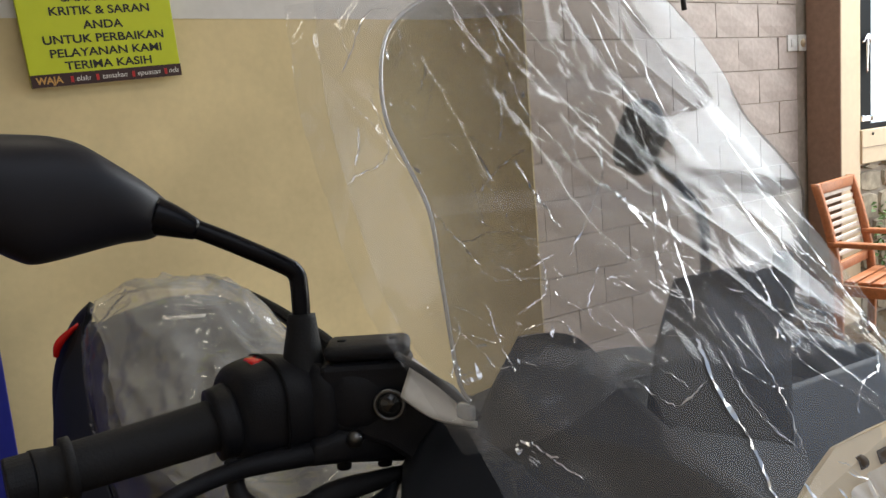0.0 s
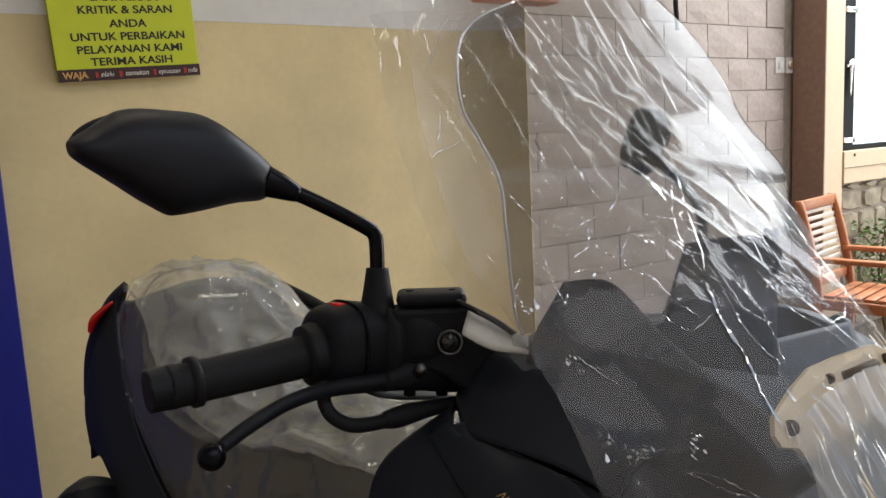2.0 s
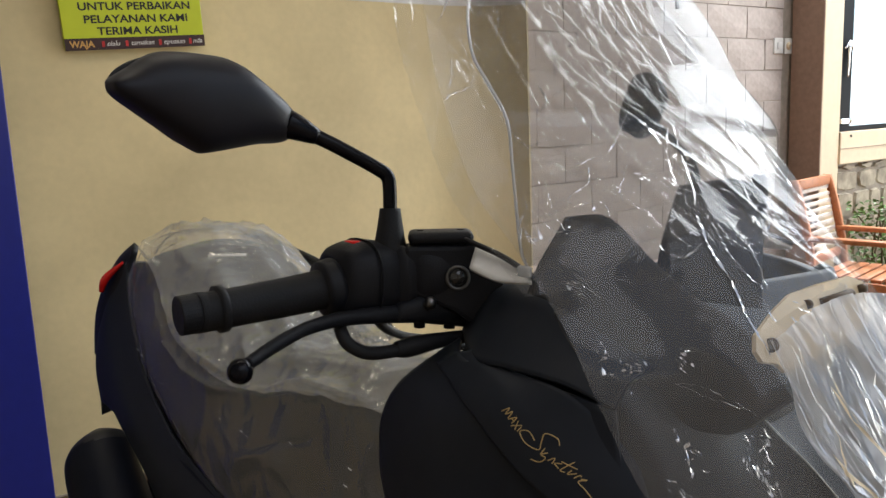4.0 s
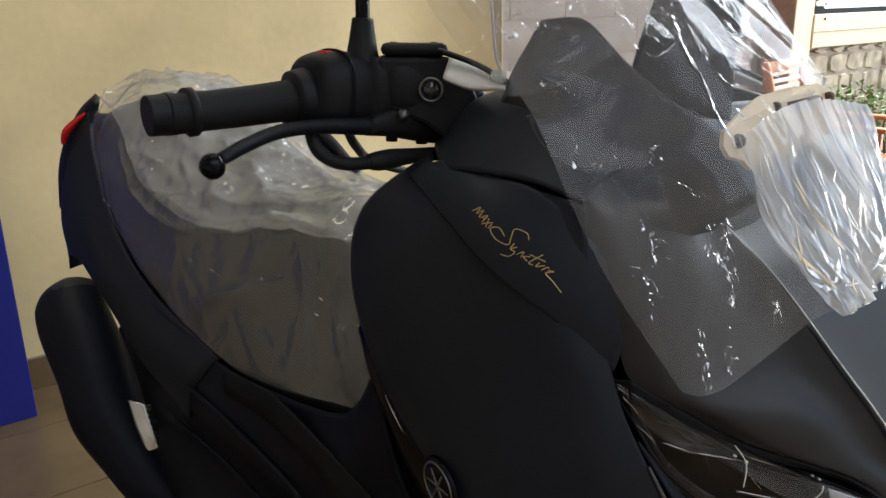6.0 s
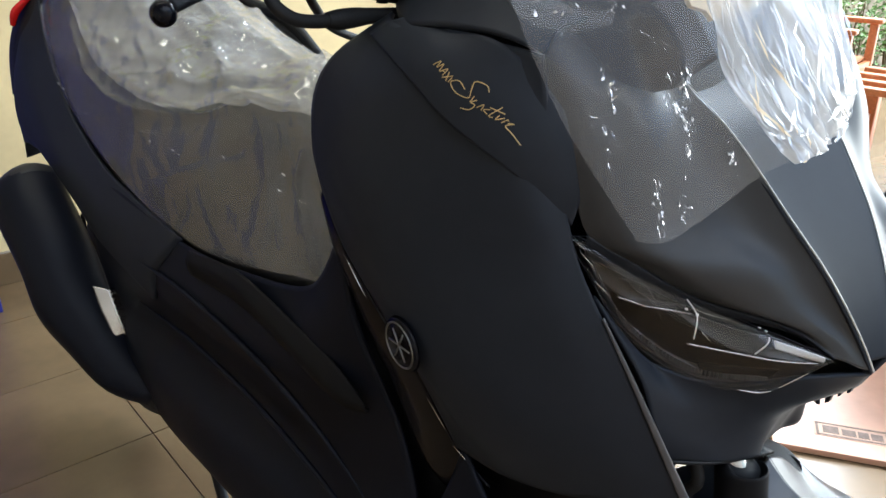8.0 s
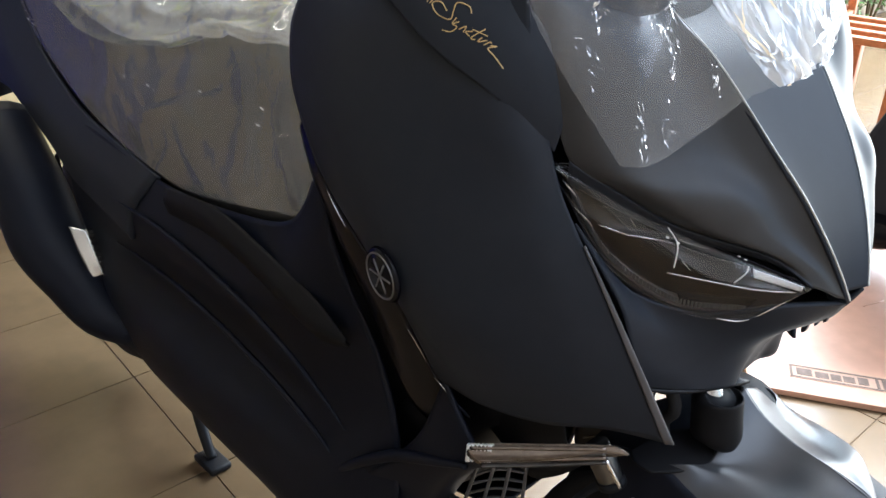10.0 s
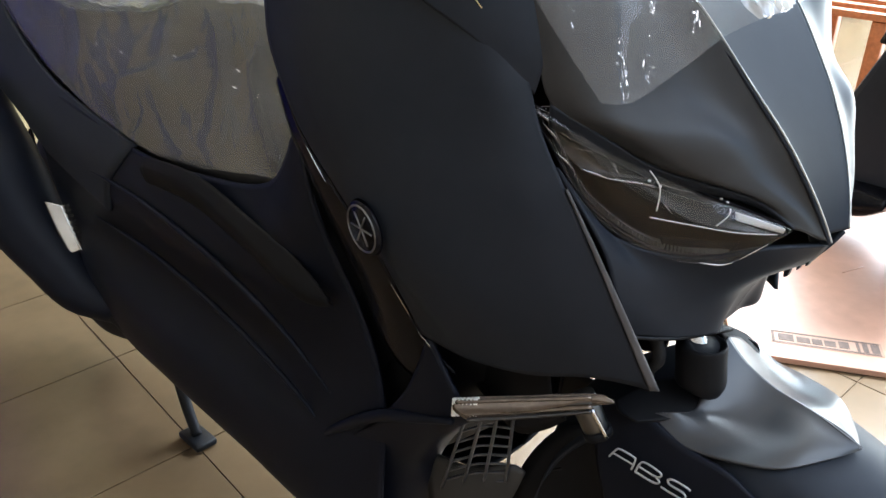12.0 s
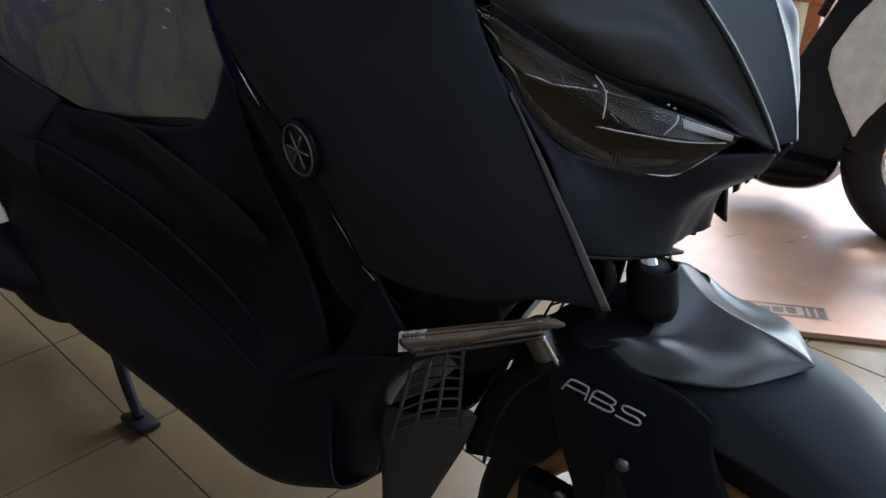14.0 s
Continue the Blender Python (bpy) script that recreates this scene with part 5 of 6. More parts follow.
# the bag: one loose sheet with folds
BAG_ROW_1 = [(-.405, -.23, 1.365), (-.365, -.25, 1.30), (-.350, -.25, 1.25), (-.307, -.25, 1.169), (-.273, -.242, 1.129), (-.245, -.24, 1.10), (-.217, -.24, 1.07), (-.184, -.24, 1.022), (-.150, -.236, .975), (-.098, -.22, .912)]
BAG_ROW_2 = [(-.41, -.195, 1.372), (-.362, -.21, 1.305), (-.33, -.215, 1.25), (-.285, -.213, 1.18), (-.245, -.21, 1.145), (-.215, -.207, 1.11), (-.185, -.203, 1.08), (-.150, -.2, 1.045), (-.115, -.2, .99), (-.083, -.205, .914)]
BAG_ROW_3 = [(-.40, -.14, 1.375), (-.355, -.15, 1.31), (-.315, -.155, 1.26), (-.265, -.155, 1.205), (-.215, -.152, 1.17), (-.183, -.15, 1.145), (-.150, -.16, 1.10), (-.115, -.168, 1.055), (-.09, -.168, 1.0), (-.070, -.165, .935)]
BAG_ROW_4 = [(-.40, -.05, 1.385), (-.355, -.06, 1.32), (-.31, -.075, 1.265), (-.255, -.085, 1.215), (-.205, -.09, 1.175), (-.165, -.095, 1.135), (-.125, -.105, 1.095), (-.09, -.12, 1.05), (-.07, -.128, 1.0), (-.061, -.131, .953)]
BAG_ROW_5 = [(-.40, .04, 1.39), (-.36, .04, 1.325), (-.305, .025, 1.27), (-.245, .01, 1.215), (-.195, -.01, 1.17), (-.155, -.02, 1.135), (-.115, -.035, 1.095), (-.085, -.055, 1.05), (-.065, -.07, 1.01), (-.048, -.085, .968)]
BAG_ROW_6 = [(-.425, .09, 1.39), (-.35, .09, 1.31), (-.29, .09, 1.246), (-.25, .085, 1.20), (-.21, .08, 1.155), (-.175, .07, 1.12), (-.145, .06, 1.09), (-.115, .04, 1.06), (-.085, .015, 1.02), (-.068, -.004, .976)]
BAG = [BAG_ROW_1, BAG_ROW_2, BAG_ROW_3, BAG_ROW_4, BAG_ROW_5, BAG_ROW_6]
def sheet(u, v, lift=.0):
    p = Vector(cr([cr(r, v) for r in BAG], u))
    return tuple(p + lift * Vector((.8, -.3, .45)))
def crumple(p, u, v):
    edge = min(1, 8 * u, 10 * (1 - u), 12 * (1 - v))
    along = p.z * .75 - p.x * .65
    calm = min(1, max(.12, 1.7 - 2.2 * v + .9 * noise.noise(Vector((p.y * 7, along * 6, 5.0)))))
    a = noise.noise(Vector((p.y * 8 + 3, along * 4, p.x * 3)))
    b = crest(noise.noise(Vector((p.y * 15 + along * 4 + 1.7, along * 2.6, 4.0))), 6.5)
    c = crest(noise.noise(Vector((p.y * 34 - along * 12, along * 22, 9.0))))
    d = crest(noise.noise(Vector((p.y * 80 + 2, along * 70, 2.0))))
    return Vector((.8, -.3, .4)) * (.0015 * a + .0026 * b * calm + .0009 * c * calm * max(0, a) + .0003 * d * calm) * (.3 + .7 * edge)
bag = part("plastic_bag", patch(BAG, 200, 300, wobble=crumple), FILM)
bag.matrix_world = BIKE
tagged(bag, "crumpled clear plastic bag over the windshield", "plastic bag")
def back_crumple(p, u, v):
    along = p.z * .75 - p.x * .65
    return Vector((.8, -.3, .4)) * (.008 * noise.noise(p * 11 + Vector((5, 2, 1))) + .005 * crest(noise.noise(Vector((p.y * 20 + 8, along * 7, 1.0))))
                                    + .003 * crest(noise.noise(Vector((p.y * 45 - along * 20, along * 30, 7.0)))))
BACK = [[(x - .055 + .06 * j / 9, y * .96, z - .012) for j, (x, y, z) in enumerate(r[:6])] for r in BAG]
part("back_sheet", patch(BACK, 110, 110, wobble=back_crumple), FILM_BACK, bag, "crumpled back layer of the bag")
def on_bag(u, v):
    p = Vector(sheet(min(max(u, 0), 1), min(max(v, 0), .995)))
    return p + crumple(p, u, v) + Vector((.0010, -.0005, .0005))
def facing(pts, i, aim):
    """The way across a strip at its point i, so that the strip faces as nearly as it can along aim."""
    d = Vector(pts[min(i + 1, len(pts) - 1)]) - Vector(pts[max(i - 1, 0)])
    return d.cross(aim).normalized()
def ribbon(pts, widths, tilt):
    """A narrow tilted facet strip along the points."""
    bm = bmesh.new()
    prev = None
    for p, w, q in zip(pts, widths, tilt):
        a, b = bm.verts.new(Vector(p) - w * q), bm.verts.new(Vector(p) + w * q)
        if prev:
            bm.faces.new((prev[0], a, b, prev[1]))
        prev = (a, b)
    return bm
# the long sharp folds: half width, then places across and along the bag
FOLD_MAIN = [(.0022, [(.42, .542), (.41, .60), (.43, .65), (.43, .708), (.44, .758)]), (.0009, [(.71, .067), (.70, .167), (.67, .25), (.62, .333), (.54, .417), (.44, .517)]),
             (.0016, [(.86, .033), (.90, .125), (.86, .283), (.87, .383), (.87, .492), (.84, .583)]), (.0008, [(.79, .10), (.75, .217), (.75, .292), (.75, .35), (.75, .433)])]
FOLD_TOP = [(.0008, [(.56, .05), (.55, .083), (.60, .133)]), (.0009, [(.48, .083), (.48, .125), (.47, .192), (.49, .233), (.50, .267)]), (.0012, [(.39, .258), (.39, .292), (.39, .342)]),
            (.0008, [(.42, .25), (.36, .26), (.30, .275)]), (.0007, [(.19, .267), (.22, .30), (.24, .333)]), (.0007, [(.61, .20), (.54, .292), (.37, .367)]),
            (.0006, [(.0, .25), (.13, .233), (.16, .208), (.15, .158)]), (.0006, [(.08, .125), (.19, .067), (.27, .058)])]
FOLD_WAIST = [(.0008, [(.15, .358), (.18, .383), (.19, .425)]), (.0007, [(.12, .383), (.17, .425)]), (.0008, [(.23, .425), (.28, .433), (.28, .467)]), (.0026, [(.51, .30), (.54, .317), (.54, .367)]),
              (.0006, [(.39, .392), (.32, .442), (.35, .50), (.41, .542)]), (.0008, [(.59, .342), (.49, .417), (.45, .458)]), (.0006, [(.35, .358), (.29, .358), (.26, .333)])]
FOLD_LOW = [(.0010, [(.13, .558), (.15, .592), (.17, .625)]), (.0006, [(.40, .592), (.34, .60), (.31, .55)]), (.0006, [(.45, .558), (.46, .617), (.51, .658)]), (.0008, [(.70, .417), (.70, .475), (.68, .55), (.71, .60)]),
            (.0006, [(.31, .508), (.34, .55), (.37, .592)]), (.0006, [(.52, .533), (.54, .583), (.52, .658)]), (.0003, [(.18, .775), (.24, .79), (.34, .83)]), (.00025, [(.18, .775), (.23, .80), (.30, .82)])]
rnd = random.Random(4)
FINE = []
for k in range(74):
    u, v, a = rnd.uniform(.06, .97), rnd.uniform(.02, .60), rnd.choice((1.35, 1.1, .7, 2.0)) + rnd.gauss(0, .2)
    if v > .42 and u < .30:
        continue
    line = []
    for i in range(rnd.randint(3, 5)):
        line.append((u, v))
        a += rnd.gauss(0, .38)
        step = rnd.uniform(.022, .05)
        u, v = u + step * math.cos(a), v + step * abs(math.sin(a)) * .75
    FINE.append((rnd.choice((.0003, .0004, .0005, .0007)), line))
# pale strips turned towards the light stand in for glints along the folds
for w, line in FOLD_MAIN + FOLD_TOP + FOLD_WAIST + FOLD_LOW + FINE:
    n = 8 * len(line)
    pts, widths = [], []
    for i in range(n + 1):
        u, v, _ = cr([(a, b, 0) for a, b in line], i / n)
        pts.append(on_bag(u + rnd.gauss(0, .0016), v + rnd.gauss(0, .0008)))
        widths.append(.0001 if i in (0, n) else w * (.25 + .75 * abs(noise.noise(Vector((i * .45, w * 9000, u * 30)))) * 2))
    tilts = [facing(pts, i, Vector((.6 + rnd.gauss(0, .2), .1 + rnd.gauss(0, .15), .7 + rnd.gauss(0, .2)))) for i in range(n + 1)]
    part("fold", ribbon(pts, widths, tilts), FOLD, bag, "pale strip as the glint of a fold" if w == .0022 else "", smooth=False)
# pale strips in clusters, standing in for the glints of small crinkles
CLUSTERS = [(.22, .742), (.12, .733), (.31, .833), (.34, .858), (.31, .90), (.26, .933), (.14, .842), (.45, .945), (.38, .958), (.26, .97), (.07, .442), (.12, .49), (.11, .567),
            (.08, .70), (.10, .767), (.28, .867), (.30, .905), (.34, .908), (.09, .89), (.18, .958), (.20, .735)]
SPREAD = [(.20, .10), (.62, .10), (.45, .15), (.70, .24), (.30, .22), (.52, .22), (.25, .33), (.40, .43), (.62, .50), (.78, .52), (.55, .42), (.18, .45), (.86, .66), (.60, .68)]
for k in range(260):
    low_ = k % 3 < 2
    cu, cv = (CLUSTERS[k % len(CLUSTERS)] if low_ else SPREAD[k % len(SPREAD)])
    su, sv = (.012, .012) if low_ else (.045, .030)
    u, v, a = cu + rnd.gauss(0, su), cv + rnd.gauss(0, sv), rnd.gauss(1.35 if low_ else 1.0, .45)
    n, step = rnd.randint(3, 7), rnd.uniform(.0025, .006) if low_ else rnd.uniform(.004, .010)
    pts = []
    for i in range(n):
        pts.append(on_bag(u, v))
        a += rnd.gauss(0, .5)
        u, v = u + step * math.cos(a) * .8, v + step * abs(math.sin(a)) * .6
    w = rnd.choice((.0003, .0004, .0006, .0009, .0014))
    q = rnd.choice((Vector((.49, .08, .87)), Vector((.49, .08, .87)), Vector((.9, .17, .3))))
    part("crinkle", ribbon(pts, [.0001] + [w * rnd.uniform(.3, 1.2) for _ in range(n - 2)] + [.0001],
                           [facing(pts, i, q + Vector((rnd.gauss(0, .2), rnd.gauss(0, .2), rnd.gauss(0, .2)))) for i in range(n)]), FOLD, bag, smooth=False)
# crumpled pouch with a slotted plate in front of the windshield
plate = part("mount_plate", extrude_outline([(-.127, -.160, 1.064), (-.130, -.156, 1.074), (-.133, -.128, 1.087), (-.134, -.104, 1.096), (-.128, -.080, 1.101), (-.121, -.046, 1.105), (-.116, -.032, 1.100), (-.108, -.034, 1.070),
                                             (-.112, -.08, 1.058), (-.116, -.120, 1.050), (-.118, -.136, 1.048), (-.121, -.142, 1.054), (-.124, -.156, 1.057)], .004, (.85, -.2, .4)), TAN, smooth=False)
plate.matrix_world = BIKE
tagged(plate, "tan slotted mounting plate inside the clear film", "plate")
for a, b in (((-.1205, -.148, 1.0685), (-.1205, -.146, 1.0685)), ((-.122, -.100, 1.090), (-.1215, -.096, 1.0905)), ((-.119, -.085, 1.090), (-.112, -.052, 1.095)), ((-.111, -.040, 1.097), (-.110, -.036, 1.0975))):
    part("slot", tube([a, b], .0034 if a[1] > -.14 else .0050, 12, 2), DARKSLOT, plate)
POUCH = [[(-.122, -.150, 1.070), (-.105, -.155, 1.035), (-.085, -.155, 1.005), (-.062, -.153, .983), (-.045, -.150, .964)],
         [(-.116, -.11, 1.088), (-.09, -.115, 1.045), (-.068, -.115, 1.01), (-.052, -.115, .985), (-.042, -.115, .968)],
         [(-.108, -.06, 1.096), (-.080, -.065, 1.05), (-.062, -.065, 1.015), (-.052, -.06, .99), (-.050, -.06, .972)],
         [(-.10, .0, 1.09), (-.08, .0, 1.05), (-.072, .0, 1.02), (-.068, 0, 1.0), (-.066, -.004, .979)]]
rnd = random.Random(8)
def pouch_wobble(p, u, v):
    pleat = noise.noise(Vector((p.x * 8, p.y * 62, p.z * 11)))
    fine = noise.noise(Vector((p.x * 20 + 4, p.y * 130, p.z * 26)))
    low = max(0.0, v - .55) / .45
    return Vector((.9, -.1, .4)) * (.009 * noise.noise(p * 17) + (.006 + .006 * low) * (1 - 2 * abs(pleat)) + (.0015 + .003 * low) * (1 - 2 * abs(fine)) + .003 * low * noise.noise(p * 95))
pouch = part("film_pouch", patch(POUCH, 130, 90, wobble=pouch_wobble), POUCHFILM)
# warm white strips paint the glints of the pouch, some tan between them
for k in range(95):
    low = k % 5 < 2
    u, v, a = rnd.uniform(.0, .92), rnd.uniform(.62, .95) if low else rnd.uniform(.02, .6), rnd.gauss(1.45, .6 if low else .18)
    n, pts = rnd.randint(3, 5) if low else rnd.randint(5, 9), []
    for i in range(n):
        pts.append(Vector(cr([cr(r, min(v, 1)) for r in POUCH], min(max(u, 0), 1))) + Vector((.010 + rnd.gauss(0, .001), -.004, .003)))
        a += rnd.gauss(0, .3 if low else .12)
        u, v = u + .045 * math.cos(a), v + .055 * abs(math.sin(a))
    q = rnd.choice((Vector((.49, .08, .87)), Vector((.9, .17, .3))))
    w = rnd.choice((.0004, .0006, .0010, .0016, .0026))
    part("crinkle", ribbon(pts, [.0001] + [w * rnd.uniform(.3, 1.2) for _ in range(n - 2)] + [.0001],
                           [facing(pts, i, q + Vector((rnd.gauss(0, .2), rnd.gauss(0, .2), rnd.gauss(0, .2)))) for i in range(n)]), TAN if k % 9 == 0 else POUCHFOLD, pouch, smooth=False)
pouch.matrix_world = BIKE
tagged(pouch, "bright crumpled cellophane pouch below the tan plate", "plastic film")

# ---- structure ----
WALL_Y = 2.645
GX0, GY0, TS = 0.30, 0.403, 0.392
floor = part("floor", box(-3.5, 9.0, -3.5, 3.2, -0.12, -0.004), GROUT, smooth=False)
tagged(floor, "beige glazed ceramic floor tiles with brown joints", kind="structure")
tagged(part("ground", box(-60, 80, -60, 60, -0.3, -0.13), GROUT, smooth=False), "bare brown ground outside", kind="structure")
wall_n = part("wall_north", box(-3.5, 2.07, WALL_Y, WALL_Y + 0.15, 0, 1.662), YELLOW, smooth=False)
tagged(wall_n, "cream yellow painted plaster wall, white above", kind="structure")
part("wall_upper", box(-3.5, 2.07, WALL_Y - .002, WALL_Y + 0.15, 1.662, 3.0), WHITE, wall_n, "white paint above the yellow", smooth=False)
part("wall_return", patch([[(1.50, 2.6447, 0), (1.75, 2.637, 0), (1.95, 2.58, 0), (2.068, 2.50, 0)], [(1.50, 2.6447, 1.66), (1.75, 2.637, 1.66), (1.95, 2.58, 1.66), (2.068, 2.50, 1.66)]], 2, 16), YELLOW, wall_n)
part("wall_return_upper", patch([[(1.50, 2.6427, 1.661), (1.75, 2.635, 1.661), (1.95, 2.578, 1.661), (2.068, 2.498, 1.661)], [(1.50, 2.6427, 3.0), (1.75, 2.635, 3.0), (1.95, 2.578, 3.0), (2.068, 2.498, 3.0)]], 2, 16), WHITE, wall_n)
part("wall_end", box(2.066, 2.074, 2.498, 2.66, 0, 3.0), YELLOW, wall_n, smooth=False)
wall_b = part("wall_block", box(2.07, 4.40, WALL_Y + 0.012, WALL_Y + 0.15, 0, 3.0), JOINT, smooth=False)
tagged(wall_b, "pale stone block wall with recessed joints", kind="structure")
# unseen walls and ceilings; the ceiling edges are set to hold back the sun
tagged(part("wall_west", box(-3.6, -3.5, -3.5, 2.8, 0, 3.0), PLASTER, smooth=False), "unseen buff painted wall", kind="structure")
tagged(part("ceiling_2", box(-3.6, -1.3, -3.6, -0.602, 3.0, 3.1), WHITE, smooth=False), "unseen white ceiling placed to shade the room", kind="structure")
tagged(part("wall_south", box(-3.5, 2.3, -3.6, -3.5, 0, 3.0), PLASTER, smooth=False), "unseen buff painted wall", kind="structure")
tagged(part("ceiling", box(-3.6, 2.95, -0.6, 2.8, 3.0, 3.1), WHITE, smooth=False), "unseen white ceiling placed to shade the room", kind="structure")
column = part("column", box(4.17, 4.355, 2.45, 2.64, 0, 3.0), CREAM, smooth=False)
tagged(column, "cream painted post with a brown side face", kind="structure")
part("side_face", box(4.163, 4.1685, 2.452, 2.638, 0, 3.0), BROWN, column, "brown painted side face", smooth=False)
low = part("wall_low", box(4.357, 8.0, 2.47, 2.62, 0, 0.87), JOINT, smooth=False)
tagged(low, "flagstone dwarf wall below the window", kind="structure")
win = part("window_1", box(4.357, 8.0, 2.44, 2.60, 0.872, 1.055, .004), CREAM, smooth=False)
tagged(win, "cream framed window with a black sash", kind="structure")
part("sill_groove", box(4.36, 8.0, 2.434, 2.438, 0.958, 0.962), BROWN, win, smooth=False)
part("screw_head", tube([(4.46, 2.438, 1.03), (4.46, 2.434, 1.03)], .008, 8, 1), BLACK, win)
part("sash_stile", box(4.385, 4.50, 2.47, 2.50, 1.057, 3.0), SASH, win, "black painted sash stile", smooth=False)
part("sash_rail", box(4.50, 8.0, 2.47, 2.50, 1.057, 1.085), SASH, win, smooth=False)
for z in (1.10, 1.82):
    part("hinge", box(4.39, 4.50, 2.455, 2.469, z, z + .03, .003), CHROME, win)
part("handle", tube([(4.40, 2.46, 1.52), (4.44, 2.45, 1.56), (4.48, 2.46, 1.52)], .006, 8), CHROME, win)
part("handle_bar", tube([(4.44, 2.458, 1.55), (4.435, 2.456, 1.36)], [.012, .004], 8), CHROME, win)
pane = part("pane", box(4.502, 8.0, 2.48, 2.486, 1.087, 3.0), LENS, win, smooth=False)
pane.visible_shadow = False
glow = part("backdrop", box(4.3, 16.0, 4.5, 4.52, -0.1, 7.0), OUTSIDE, smooth=False)
tagged(glow, "glowing backdrop for the bright yard behind the window", kind="structure")

# skirting tiles along the yellow wall
skirt = part("baseboard", box(-3.5, 2.07, WALL_Y - .006, WALL_Y - .001, 0, .108), JOINT, smooth=False)
tagged(skirt, "beige skirting tiles with a dark joint above", kind="structure")
bm = box(.002, TS - .002, -.010, -.004, 0, .104, .002)
me_sk = part("skirting_tile", bm, TILE, skirt, smooth=False, m=Matrix.Translation((GX0 - 2 * TS - .12, WALL_Y - .002, 0))).data
for k in range(-9, 5):
    if k != -2:
        o = new("skirting_tile", me_sk)
        o.parent = skirt
        o.matrix_local = Matrix.Translation((GX0 + k * TS - .12, WALL_Y - .002, 0))

# ---- things of the room ----
banner = part("banner_board", box(-0.75, 0.177, 2.44, 2.462, 0.0, 1.75, 0.003), BLUE, smooth=False)
tagged(banner, "plain royal blue display board standing on the tiles", "banner")
sign = part("wall_sign", box(-0.21, 0.21, -0.012, 0.0, -0.036, 0.44, .002), LIME, smooth=False, m=pose(0.581, 2.628, 1.515, 4, -3.2, 0))
tagged(sign, "lime yellow suggestion sign with black capitals on the wall", "sign")
part("sign_strip", box(-.21, .21, -.0145, -.0125, -.036, -.001), STRIP, sign, "dark strip along the foot", smooth=False)
XZ = lambda x, z, y=-.0125: frame_m((x, y, z), (1, 0, 0), (0, 0, 1))
for text, z, size in (("SAMPAIKAN", .202, .036), ("KRITIK & SARAN", .166, .037), ("ANDA", .126, .037), ("UNTUK PERBAIKAN", .089, .037), ("PELAYANAN KAMI", .052, .037), ("TERIMA KASIH", .017, .037)):
    lettering(text, size, XZ(.008, z) @ Matrix.Diagonal((1.02, .86, 1, 1)), INK, sign, "sign_line", bold=.0008)
lettering("WAJA", .026, XZ(-.162, -.019, -.0147), AMBER, sign, "sign_word", bold=.0008)
for text, x, red in (("elalu", -.073, -.102), ("tamakan", .014, -.033), ("epuasan", .112, .068), ("nda", .186, .163)):
    lettering(text, .021, XZ(x, -.019, -.0147), PAPER, sign, "sign_word", shear=.25)
    part("sign_initial", box(red - .004, red + .004, -.0155, -.0147, -.028, -.011, .001), RED_INK, sign, smooth=False)

carton = part("carton", extrude_outline([(1.353, 0.644, 0.001), (1.70, 0.11, 0.001), (2.75, 0.75, 0.001), (2.38, 1.34, 0.001)], .016, (0, 0, 1)), CARD, smooth=False, bevel=.003)
tagged(carton, "flattened brown cardboard carton lying on the tiles", "carton")
CE = Vector((.347, -.534, 0)).normalized()
CN = Vector((.534, .347, 0)).normalized()
cb = frame_m(Vector((1.353, .644, .0175)) + CE * .215 + CN * .085, CE, CN) @ Matrix.Diagonal((1.12, 1.55, 1, 1))
part("print_panel", box(-.11, .11, -.018, .018, 0, .0006), PRINT_PALE, carton, "pale print panel", smooth=False, m=cb)
for x0, x1, y0, y1 in ((-.105, .105, .013, .016), (-.105, .105, -.016, -.013), (-.105, -.10, -.016, .016), (-.092, -.062, -.009, .009), (-.056, -.030, -.009, .006), (-.026, -.006, -.009, .006),
                       (-.002, .020, -.009, .006), (.026, .046, -.009, .009), (.060, .066, -.012, .012), (.072, .082, -.012, .012), (.088, .104, -.012, .012)):
    part("print_bar", box(x0, x1, y0, y1, .0007, .0012), INK_SOFT, carton, smooth=False, m=cb)
for k in range(3):
    part("crease", tube([tuple(Vector((1.353, .644, .0165)) + CE * (.15 + .16 * k) + CN * .45), tuple(Vector((1.353, .644, .0165)) + CE * (.22 + .15 * k) + CN * .50)], .002, 5, 3), CARD, carton)


